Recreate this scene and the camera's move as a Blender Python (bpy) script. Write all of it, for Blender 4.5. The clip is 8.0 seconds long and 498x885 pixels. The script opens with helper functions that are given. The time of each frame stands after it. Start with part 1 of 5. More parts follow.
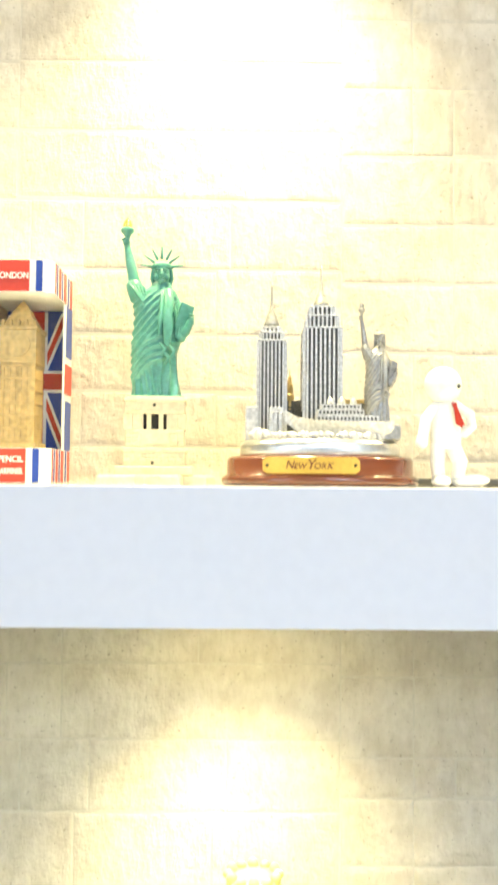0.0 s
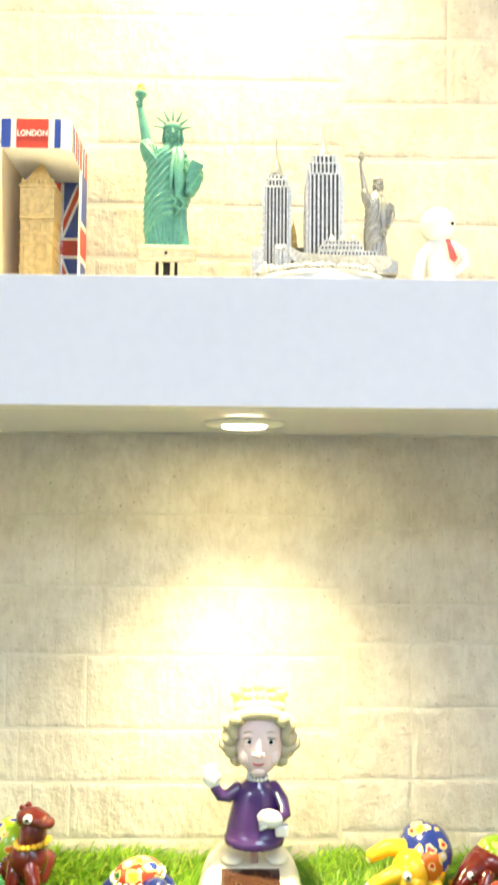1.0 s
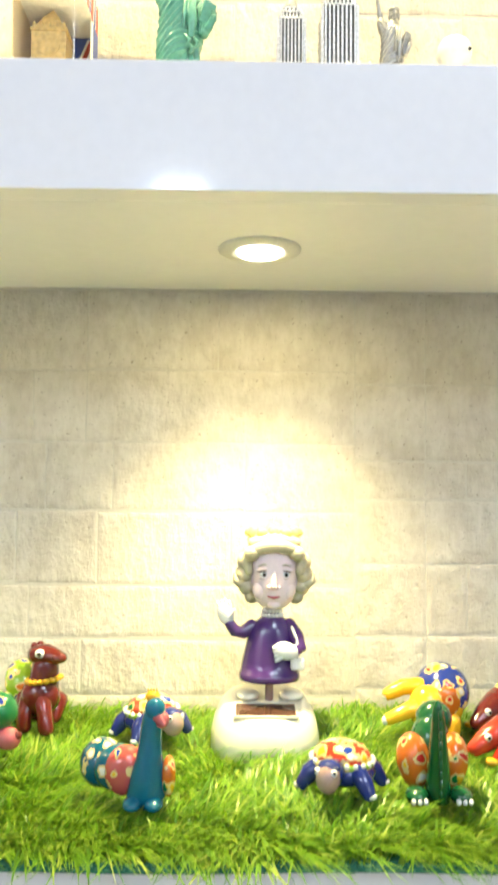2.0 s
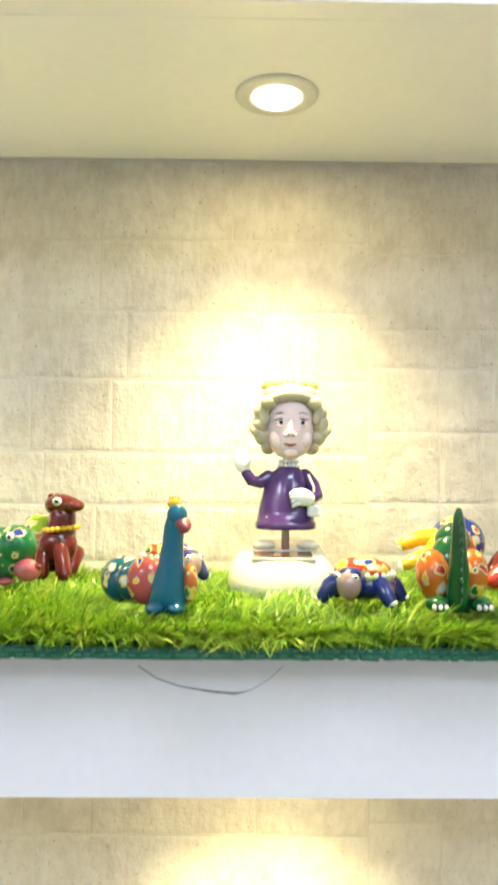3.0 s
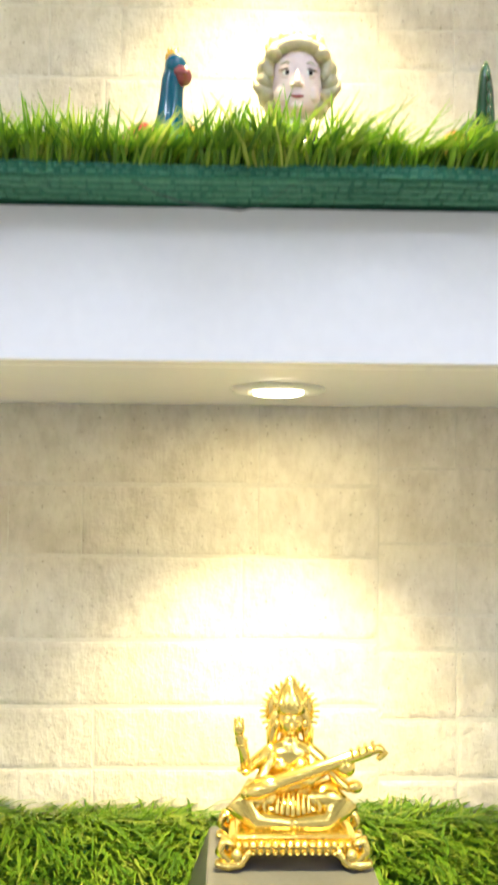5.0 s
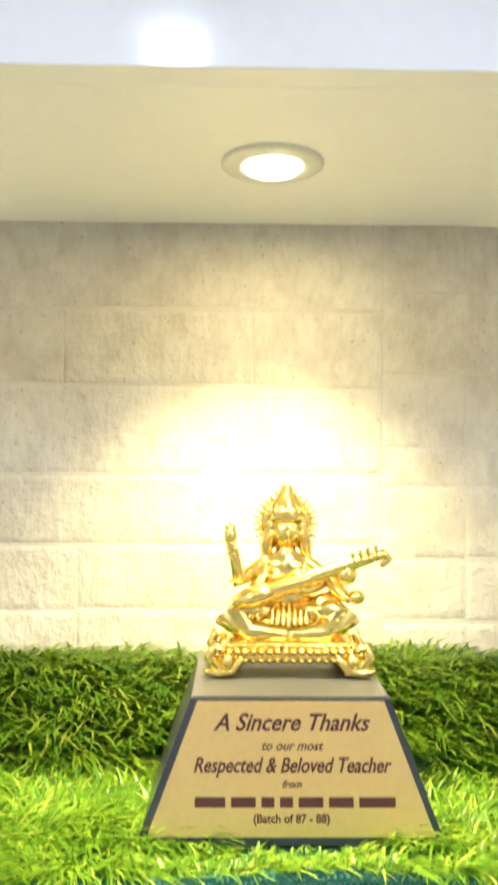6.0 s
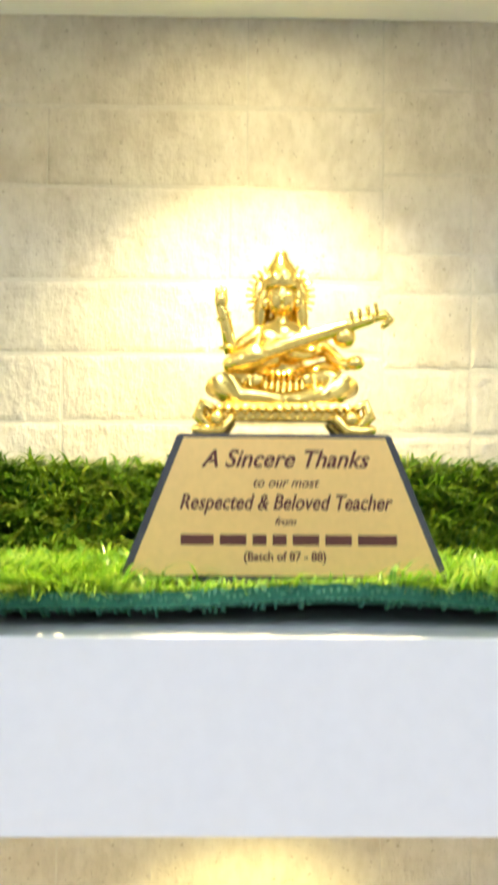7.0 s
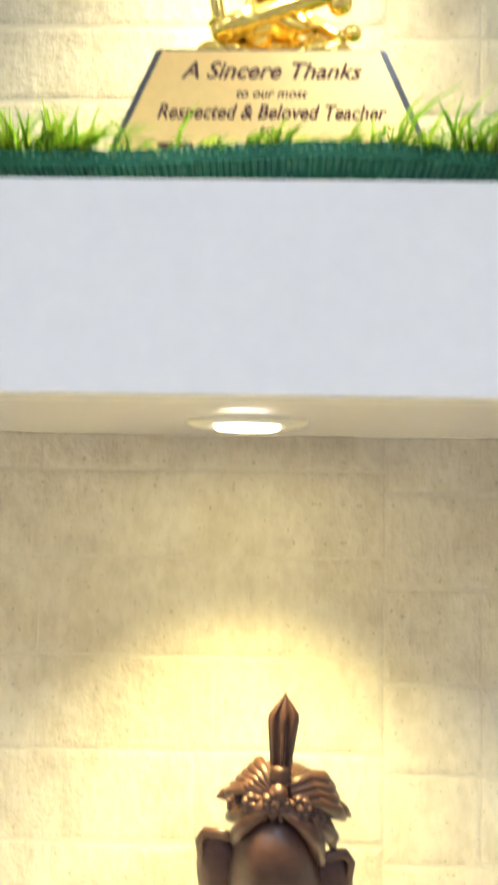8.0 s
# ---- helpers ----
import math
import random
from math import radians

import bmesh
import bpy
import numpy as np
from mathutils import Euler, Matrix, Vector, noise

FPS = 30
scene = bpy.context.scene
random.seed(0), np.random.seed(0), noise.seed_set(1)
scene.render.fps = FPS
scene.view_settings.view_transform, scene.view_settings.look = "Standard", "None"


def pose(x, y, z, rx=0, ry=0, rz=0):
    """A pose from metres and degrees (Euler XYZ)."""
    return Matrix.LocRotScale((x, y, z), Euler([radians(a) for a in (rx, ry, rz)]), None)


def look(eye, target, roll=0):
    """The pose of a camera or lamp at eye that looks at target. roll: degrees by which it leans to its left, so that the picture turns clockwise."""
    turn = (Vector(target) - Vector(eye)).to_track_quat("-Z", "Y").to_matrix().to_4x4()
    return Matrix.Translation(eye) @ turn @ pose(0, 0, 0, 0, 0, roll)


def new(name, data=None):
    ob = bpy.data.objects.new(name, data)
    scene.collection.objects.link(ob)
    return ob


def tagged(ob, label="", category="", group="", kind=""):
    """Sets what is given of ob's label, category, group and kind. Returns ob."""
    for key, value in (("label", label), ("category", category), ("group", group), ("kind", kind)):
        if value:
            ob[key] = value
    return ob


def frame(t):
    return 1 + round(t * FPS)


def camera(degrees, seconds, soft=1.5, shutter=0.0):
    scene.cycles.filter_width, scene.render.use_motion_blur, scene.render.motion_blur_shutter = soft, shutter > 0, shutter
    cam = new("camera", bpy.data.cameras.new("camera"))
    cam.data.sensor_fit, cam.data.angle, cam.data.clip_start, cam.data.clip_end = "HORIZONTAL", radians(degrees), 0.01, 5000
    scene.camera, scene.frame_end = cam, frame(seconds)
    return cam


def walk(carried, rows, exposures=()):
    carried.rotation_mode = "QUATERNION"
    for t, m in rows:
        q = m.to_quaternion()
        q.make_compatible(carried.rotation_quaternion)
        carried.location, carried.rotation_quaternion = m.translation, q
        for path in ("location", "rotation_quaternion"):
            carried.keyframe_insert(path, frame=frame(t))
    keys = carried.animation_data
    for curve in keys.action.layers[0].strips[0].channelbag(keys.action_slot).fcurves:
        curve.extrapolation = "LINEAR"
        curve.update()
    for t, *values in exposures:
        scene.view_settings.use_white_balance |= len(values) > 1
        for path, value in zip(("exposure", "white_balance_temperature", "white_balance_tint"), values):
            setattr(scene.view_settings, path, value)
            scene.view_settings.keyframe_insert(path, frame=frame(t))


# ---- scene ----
cam = camera(35.0, 8.0, soft=2.9, shutter=0.4)
PATH = [
    (0, (0.0011, -0.4363, 1.6830), (0.0122, 0.5625, 1.7296), 0.47),
    (0.5, (-0.0001, -0.4571, 1.6196), (0.0107, 0.5414, 1.6734), 0.48),
    (1, (-0.0035, -0.4642, 1.5521), (0.0085, 0.5340, 1.6118), 0.50),
    (1.5, (-0.0076, -0.4570, 1.4865), (0.0049, 0.5408, 1.5511), 0.50),
    (3, (-0.0251, -0.4440, 1.3208), (-0.0119, 0.5546, 1.3732), 0.49),
    (3.5, (-0.0269, -0.4468, 1.2706), (-0.0119, 0.5518, 1.3214), 0.48),
    (4, (-0.0215, -0.4324, 1.2139), (-0.0060, 0.5664, 1.2615), 0.47),
    (4.5, (-0.0255, -0.4129, 1.1565), (-0.0104, 0.5860, 1.2003), 0.51),
    (5, (-0.0283, -0.3910, 1.0890), (-0.0083, 0.6077, 1.1372), 0.50),
    (6.5, (-0.0154, -0.3252, 0.9130), (0.0003, 0.6745, 0.9346), 0.41),
    (7, (-0.0137, -0.3122, 0.8426), (0.0019, 0.6874, 0.8653), 0.43),
    (7.5, (-0.0118, -0.2988, 0.7600), (0.0012, 0.7007, 0.7874), 0.46),
    (8, (0.0070, -0.2774, 0.6628), (-0.0085, 0.7209, 0.7187), 0.86),
]
walk(cam, [(t, look(eye, target, roll)) for t, eye, target, roll in PATH], [(0, 0.03, 6300, 9), (1.5, 0.0, 6350, 10), (3.5, 0.0, 6350, 13), (5, 0.12, 6350, 14), (6.5, 0.08, 6300, 12), (7.5, -0.08, 6350, 11), (8, -0.13, 6350, 11)])

# ---- world and lights ----
world = bpy.data.worlds.new("world")
world.use_nodes = True
world.node_tree.nodes["Background"].inputs[0].default_value = (0.9, 0.95, 1.0, 1)
world.node_tree.nodes["Background"].inputs[1].default_value = 0.05
scene.world = world

WALL_Y = 0.227
SHELF_TOPS = (1.679, 1.226, 0.773, 0.32)
SHELF_THICK = 0.078


def lamp(name, kind, m, energy, color, **more):
    data = bpy.data.lights.new(name, kind)
    data.energy, data.color = energy, color
    ob = new(name, data)
    ob.matrix_world = m
    if kind == "AREA":
        data.shape, data.size, data.size_y = "RECTANGLE", more["size"], more["size_y"]
    else:
        data.shadow_soft_size = more["radius"]
        if kind == "SPOT":
            data.spot_size, data.spot_blend = radians(more["cone"]), more["blend"]
    return ob


WARM, COOL = (1.0, 0.84, 0.385), (0.74, 0.86, 1.0)
ROOM_PANELS = ((0.5, -1.35, 18, 0.6), (-1.6, -2.4, 36, 0.9), (1.6, -2.6, 26, 0.9), (-0.28, -2.84, 15, 0.18))
for px, py, watts, side in ROOM_PANELS:
    lamp("room_panel_light", "AREA", pose(px, py, 2.66), watts, COOL, size=side, size_y=side)


# ---- materials ----
class Mat:
    """A node material with a principled surface and short ways to wire it."""

    def __init__(self, name, color=(0.8, 0.8, 0.8), rough=0.5, metal=0.0, coat=0.0):
        self.m = bpy.data.materials.new(name)
        self.m.use_nodes = True
        self.t = self.m.node_tree
        self.b = self.t.nodes["Principled BSDF"]
        self.b.inputs["Base Color"].default_value = (*color, 1)
        self.b.inputs["Roughness"].default_value = rough
        self.b.inputs["Metallic"].default_value = metal
        self.b.inputs["Coat Weight"].default_value = coat
        self.b.inputs["Coat Roughness"].default_value = 0.06
        self.co = self.t.nodes.new("ShaderNodeTexCoord").outputs["Object"]

    def node(self, kind, **inputs):
        n = self.t.nodes.new(kind)
        for k, v in inputs.items():
            n.inputs[k.replace("_", " ")].default_value = v
        return n

    def link(self, a, b):
        self.t.links.new(a, b)

    def mapped(self, scale, world_space=False):
        mp = self.t.nodes.new("ShaderNodeMapping")
        mp.inputs["Scale"].default_value = scale
        src = self.t.nodes.new("ShaderNodeNewGeometry").outputs["Position"] if world_space else self.co
        self.link(src, mp.inputs["Vector"])
        return mp.outputs[0]

    def noise(self, scale, detail=4, stretch=(1, 1, 1), world_space=False):
        n = self.node("ShaderNodeTexNoise", Scale=scale, Detail=detail)
        self.link(self.mapped(stretch, world_space), n.inputs["Vector"])
        return n.outputs["Fac"]

    def ramp(self, fac, stops):
        r = self.t.nodes.new("ShaderNodeValToRGB")
        e = r.color_ramp.elements
        while len(e) < len(stops):
            e.new(0.5)
        for k, (p, c) in zip(e, stops):
            k.position, k.color = p, (*c, 1)
        self.link(fac, r.inputs[0])
        return r.outputs[0]

    def mix(self, fac, a, b, mode="MIX"):
        n = self.t.nodes.new("ShaderNodeMix")
        n.data_type, n.blend_type = "RGBA", mode
        for v, s in ((fac, n.inputs[0]), (a, n.inputs[6]), (b, n.inputs[7])):
            if isinstance(v, (int, float)):
                s.default_value = v
            elif isinstance(v, tuple):
                s.default_value = (*v, 1)
            else:
                self.link(v, s)
        return n.outputs[2]

    def color(self, c):
        self.link(c, self.b.inputs["Base Color"])
        return self

    def rough(self, fac, lo, hi):
        n = self.t.nodes.new("ShaderNodeMapRange")
        n.inputs[3].default_value, n.inputs[4].default_value = lo, hi
        self.link(fac, n.inputs[0])
        self.link(n.outputs[0], self.b.inputs["Roughness"])
        return self

    def bump(self, fac, strength, distance):
        n = self.node("ShaderNodeBump", Strength=strength, Distance=distance)
        self.link(fac, n.inputs["Height"])
        if self.b.inputs["Normal"].links:
            self.link(self.b.inputs["Normal"].links[0].from_socket, n.inputs["Normal"])
        self.link(n.outputs[0], self.b.inputs["Normal"])
        return self

    def varied(self, a, b, scale, fine=None, amount=0.12):
        """Colour drifting between a and b, with a finer grain laid over it."""
        c = self.mix(self.noise(scale), a, b)
        g = self.ramp(self.noise(fine or scale * 9, 3), [(0.3, (1 - amount,) * 3), (0.7, (1.0,) * 3)])
        return self.color(self.mix(1.0, c, g, "MULTIPLY"))


def stone_material():
    k = Mat("textured_stone", rough=0.85)
    streak = k.noise(190, 7, (1, 1, 0.45), True)
    blotch = k.noise(11, 6, (1, 1, 0.8), True)
    patch = k.noise(64, 6, (1, 1, 0.8), True)
    pits = k.noise(260, 2, (1, 1, 1), True)
    c = k.ramp(blotch, [(0.3, (0.525, 0.475, 0.41)), (0.7, (0.635, 0.59, 0.525))])
    c = k.mix(0.27, c, k.ramp(streak, [(0.34, (0.66, 0.63, 0.58)), (0.6, (1, 1, 1))]), "MULTIPLY")
    c = k.mix(0.55, c, k.ramp(patch, [(0.36, (0.78, 0.75, 0.71)), (0.58, (1, 1, 1))]), "MULTIPLY")
    c = k.mix(0.6, c, k.ramp(pits, [(0.26, (0.45, 0.42, 0.38)), (0.36, (1, 1, 1))]), "MULTIPLY")
    weave = k.noise(330, 3, (0.35, 1, 1), True)
    k.color(c).bump(streak, 0.6, 0.0018).bump(weave, 0.35, 0.001).bump(pits, 0.45, 0.0012).bump(patch, 0.9, 0.0032)
    return k.m


STONE = stone_material()
_k = Mat("wall_joint", rough=0.95)
MORTAR = _k.varied((0.50, 0.46, 0.40), (0.60, 0.56, 0.50), 30, 300).m
_k = Mat("white_laminate", rough=0.22, coat=0.15)
LAMINATE = _k.varied((0.82, 0.795, 0.81), (0.84, 0.815, 0.83), 6, 120, 0.03).rough(_k.noise(14), 0.06, 0.11).m
_k = Mat("white_paint", rough=0.6)
PAINT = _k.varied((0.76, 0.75, 0.72), (0.80, 0.79, 0.77), 2, 60, 0.04).m
_k = Mat("floor_tile", rough=0.35)
FLOOR = _k.varied((0.42, 0.38, 0.33), (0.5, 0.46, 0.4), 3, 60).m
_k = Mat("satin_ring", rough=0.35, metal=0.3)
RING = _k.varied((0.62, 0.61, 0.58), (0.7, 0.69, 0.66), 40).m


def glow(name, color, strength):
    k = Mat(name)
    k.b.inputs["Emission Color"].default_value = (*color, 1)
    k.b.inputs["Emission Strength"].default_value = strength
    return k.m


DIFFUSER = glow("lit_diffuser", (1.0, 0.93, 0.72), 9)
PANEL = glow("lit_panel", COOL, 3)


# ---- mesh helpers ----
def mesh_of(bm, name, mats):
    me = bpy.data.meshes.new(name)
    bmesh.ops.recalc_face_normals(bm, faces=bm.faces)
    bm.to_mesh(me)
    bm.free()
    for m in mats if isinstance(mats, (list, tuple)) else [mats]:
        me.materials.append(m)
    return me


def part(name, bm, material, parent=None, label="", at=None):
    """One mesh object from a bmesh, under a thing or a part, or on its own."""
    ob = new(name, mesh_of(bm, name, material))
    if parent is not None:
        ob.parent = parent
    if at is not None:
        ob.matrix_basis = at
    if label:
        tagged(ob, label)
    return ob


def thing(name, m, label, category, group="", kind=""):
    ob = new(name)
    ob.empty_display_size = 0.02
    ob.matrix_basis = m
    return tagged(ob, label, category, group, kind)


def box(bm, lo, hi, mat=0, bevel=0.0, smooth=False, m=None, segs=2):
    lo, hi = Vector(lo), Vector(hi)
    r = bmesh.ops.create_cube(bm, size=1.0, matrix=Matrix.Translation((lo + hi) / 2) @ Matrix.Diagonal((*(hi - lo), 1)))
    vs = r["verts"]
    if bevel:
        es = list({e for v in vs for e in v.link_edges})
        r = bmesh.ops.bevel(bm, geom=es + vs, offset=bevel, segments=segs, profile=0.5, affect="EDGES")
        vs = list({v for f in r["faces"] for v in f.verts} | {v for v in vs if v.is_valid})
        vs = connected(vs)
    if m is not None:
        bmesh.ops.transform(bm, matrix=m, verts=vs)
    for f in {f for v in vs for f in v.link_faces}:
        f.material_index, f.smooth = mat, smooth
    return vs


def connected(vs):
    seen, todo = set(vs), list(vs)
    while todo:
        for e in todo.pop().link_edges:
            for v in e.verts:
                if v not in seen:
                    seen.add(v)
                    todo.append(v)
    return list(seen)


def ell(bm, c, r, mat=0, rot=(0, 0, 0), u=20, v=12):
    """An ellipsoid at c with half axes r."""
    if isinstance(r, (int, float)):
        r = (r, r, r)
    m = pose(*c, *rot) @ Matrix.Diagonal((*r, 1))
    vs = bmesh.ops.create_uvsphere(bm, u_segments=u, v_segments=v, radius=1.0, matrix=m)["verts"]
    for f in {f for w in vs for f in w.link_faces}:
        f.material_index, f.smooth = mat, True
    return vs


def rings(bm, loops, mat=0, smooth=True, caps=True):
    """Skins a list of closed loops of points."""
    rows = [[bm.verts.new(p) for p in lp] for lp in loops]
    n = len(rows[0])
    out = []
    for a, b in zip(rows, rows[1:]):
        for i in range(n):
            out.append(bm.faces.new((a[i], a[(i + 1) % n], b[(i + 1) % n], b[i])))
    if caps:
        out += [bm.faces.new(rows[0][::-1]), bm.faces.new(rows[-1])]
    for f in out:
        f.material_index, f.smooth = mat, smooth
    return rows


def tube(bm, pts, radii, mat=0, n=12, flat=1.0):
    """A round limb along pts with a radius at each, ends rounded off."""
    pts = [Vector(p) for p in pts]
    if isinstance(radii, (int, float)):
        radii = [radii] * len(pts)
    d0, d1 = (pts[0] - pts[1]).normalized(), (pts[-1] - pts[-2]).normalized()
    pts = [pts[0] + d0 * radii[0] * 0.85, pts[0] + d0 * radii[0] * 0.5] + pts + [pts[-1] + d1 * radii[-1] * 0.5, pts[-1] + d1 * radii[-1] * 0.85]
    radii = [radii[0] * 0.4, radii[0] * 0.85] + list(radii) + [radii[-1] * 0.85, radii[-1] * 0.4]
    loops = []
    for i, p in enumerate(pts):
        d = (pts[min(i + 1, len(pts) - 1)] - pts[max(i - 1, 0)]).normalized()
        a = d.cross(Vector((0, 1, 0)) if abs(d.y) < 0.9 else Vector((1, 0, 0))).normalized()
        b = d.cross(a)
        loops.append([p + radii[i] * (math.cos(t) * a + flat * math.sin(t) * b) for t in (2 * math.pi * k / n for k in range(n))])
    rings(bm, loops, mat)


def robe(bm, rows, mat=0, n=48):
    """Cloth or a body from levels (z, x, y, half width, half depth, fold depth, folds, phase)."""
    loops = []
    for z, x, y, rx, ry, fd, fn, ph in rows:
        lp = []
        for k in range(n):
            t = 2 * math.pi * k / n
            w = 1 + fd * (math.sin(fn * t + ph) + 0.5 * math.sin(2.3 * fn * t + 2 * ph))
            lp.append((x + rx * w * math.cos(t), y + ry * w * math.sin(t), z))
        loops.append(lp)
    rings(bm, loops, mat)


def lathe(bm, profile, c=(0, 0, 0), mat=0, n=40, sx=1.0, sy=1.0, smooth=True, twist=0.0):
    loops = [[(c[0] + sx * r * math.cos(t + twist), c[1] + sy * r * math.sin(t + twist), c[2] + z) for t in (2 * math.pi * k / n for k in range(n))] for r, z in profile]
    rings(bm, loops, mat, smooth)


def writing(text, size, m, material, parent, shear=0.0, name="lettering", depth=0.0002, bold=0.0, squeeze=1.0):
    cu = bpy.data.curves.new(name, "FONT")
    cu.body, cu.size, cu.shear, cu.extrude, cu.offset = text, size, shear, depth, bold
    cu.align_x, cu.align_y = "CENTER", "CENTER"
    cu.resolution_u = 4
    ob = bpy.data.objects.new(name, cu)
    scene.collection.objects.link(ob)
    me = bpy.data.meshes.new_from_object(ob.evaluated_get(bpy.context.evaluated_depsgraph_get()))
    bpy.data.objects.remove(ob)
    me.materials.clear()
    me.materials.append(material)
    out = new(name, me)
    out.parent = parent
    out.matrix_basis = m @ Matrix.Diagonal((squeeze, 1, 1, 1))
    return out


# ---- the room ----
def slab(name, lo, hi, material, label, category):
    bm = bmesh.new()
    box(bm, lo, hi)
    return tagged(part(name, bm, material), label, category, kind="structure")


slab("floor", (-2.2, -5.2, -0.1), (2.2, 0.36, 0.0), FLOOR, "beige stone tile floor of the room", "floor")
slab("ceiling", (-2.2, -5.2, 2.7), (2.2, 0.36, 2.8), PAINT, "plain white painted ceiling", "ceiling")
slab("wall_south", (-2.2, -5.3, 0), (2.2, -5.2, 2.7), PAINT, "plain white painted wall", "wall")
slab("wall_west", (-2.3, -5.2, 0), (-2.2, 0.36, 2.7), PAINT, "plain white painted wall", "wall")
slab("wall_east", (2.2, -5.2, 0), (2.3, 0.36, 2.7), PAINT, "plain white painted wall", "wall")
wall = slab("wall_north", (-2.2, WALL_Y + 0.0003, 0), (2.2, 0.36, 2.7), MORTAR, "textured beige stone-block feature wall behind the shelves", "wall")

for px, py, _, side in ROOM_PANELS:
    h = side / 2
    t = thing("ceiling_panel", pose(px, py, 2.7), "square cool white ceiling light panel, lit", "ceiling light", "room ceiling lights")
    bm = bmesh.new()
    box(bm, (-h - 0.02, -h - 0.02, -0.02), (h + 0.02, h + 0.02, 0), bevel=0.004)
    part("frame", bm, PAINT, t)
    bm = bmesh.new()
    box(bm, (-h, -h, -0.023), (h, h, -0.0205))
    part("diffuser", bm, PANEL, t)


def shelf(top, label):
    t = thing("shelf", pose(0, 0, top), label, "shelf", "wall shelves")
    for name, lo, hi in (("front_panel", (-0.95, 0, -SHELF_THICK), (0.95, 0.018, 0)), ("top_board", (-0.95, 0.018, -0.018), (0.95, WALL_Y, 0)), ("bottom_board", (-0.95, 0.018, -SHELF_THICK), (0.95, WALL_Y, -SHELF_THICK + 0.012))):
        bm = bmesh.new()
        box(bm, lo, hi, bevel=0.0006)
        part(name, bm, LAMINATE, t)
    return t


for z in SHELF_TOPS:
    shelf(z, "thick white glossy laminate wall shelf" if z > 1.3 or z < 0.5 else "thick white glossy laminate shelf carrying artificial grass")
shelf(2.33, "thick white glossy laminate wall shelf")


def downlight(x, z, energy, color):
    t = thing("downlight", pose(x, 0.111, z), "small round recessed downlight, lit warm white", "downlight", "shelf downlights")
    bm = bmesh.new()
    lathe(bm, [(0.0168, -0.0005), (0.0168, -0.0022), (0.021, -0.003), (0.0275, -0.0024), (0.0298, -0.0012), (0.030, 0.0)], n=48)
    part("ring", bm, RING, t, "satin white trim ring")
    bm = bmesh.new()
    lathe(bm, [(0.0165, -0.0006), (0.0163, -0.0032), (0.0150, -0.0042), (0.010, -0.0046), (0.0005, -0.0047)], n=40)
    part("diffuser", bm, DIFFUSER, t, "glowing frosted lens")
    lamp("downlight_beam", "SPOT", pose(x, 0.111, z - 0.009), energy, color, radius=0.012, cone=105, blend=1.0)
    spill = lamp("downlight_spill", "AREA", pose(x, 0.111, z - 0.0085), energy * (0.02 if z > 1 else 0.012), color, size=0.03, size_y=0.03)
    spill.data.shape = "DISK"


for z, power in zip((2.33, *SHELF_TOPS[:3]), (38.0, 20.5, 23.0, 19.0)):
    for x, share in ((-0.42, 1.0), (0.0, 1.0), (0.52, 1.0 if z > 1 else 0.25)):
        downlight(x, z - SHELF_THICK, power * share, WARM if z > 1 else (1.0, 0.84, 0.29))


# ---- artificial grass ----
def grass_material(name, f):
    k = Mat(name, rough=0.36)
    rnd = k.t.nodes.new("ShaderNodeNewGeometry").outputs["Random Per Island"]
    c = k.ramp(rnd, [(0.0, (0.07, 0.20, 0.012)), (0.4, (0.16, 0.36, 0.02)), (0.8, (0.30, 0.50, 0.03)), (1.0, (0.52, 0.60, 0.12))])
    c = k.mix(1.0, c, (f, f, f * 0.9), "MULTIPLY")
    k.color(c)
    tl = k.t.nodes.new("ShaderNodeBsdfTranslucent")
    mx = k.t.nodes.new("ShaderNodeMixShader")
    mx.inputs[0].default_value = 0.42
    k.link(c, tl.inputs[0])
    k.link(k.b.outputs[0], mx.inputs[1])
    k.link(tl.outputs[0], mx.inputs[2])
    k.link(mx.outputs[0], k.t.nodes["Material Output"].inputs[0])
    return k.m


# One colour ramp at two strengths; the lower one is for the back strip.
GRASS, DARK_GRASS = grass_material("plastic_grass", 0.9), grass_material("darker_plastic_grass", 0.5)
_k = Mat("woven_backing", rough=0.8)
BACKING = _k.varied((0.02, 0.14, 0.085), (0.035, 0.22, 0.14), 60, 500, 0.4).bump(_k.noise(300, 3, (1, 1, 0.4)), 0.6, 0.001).m


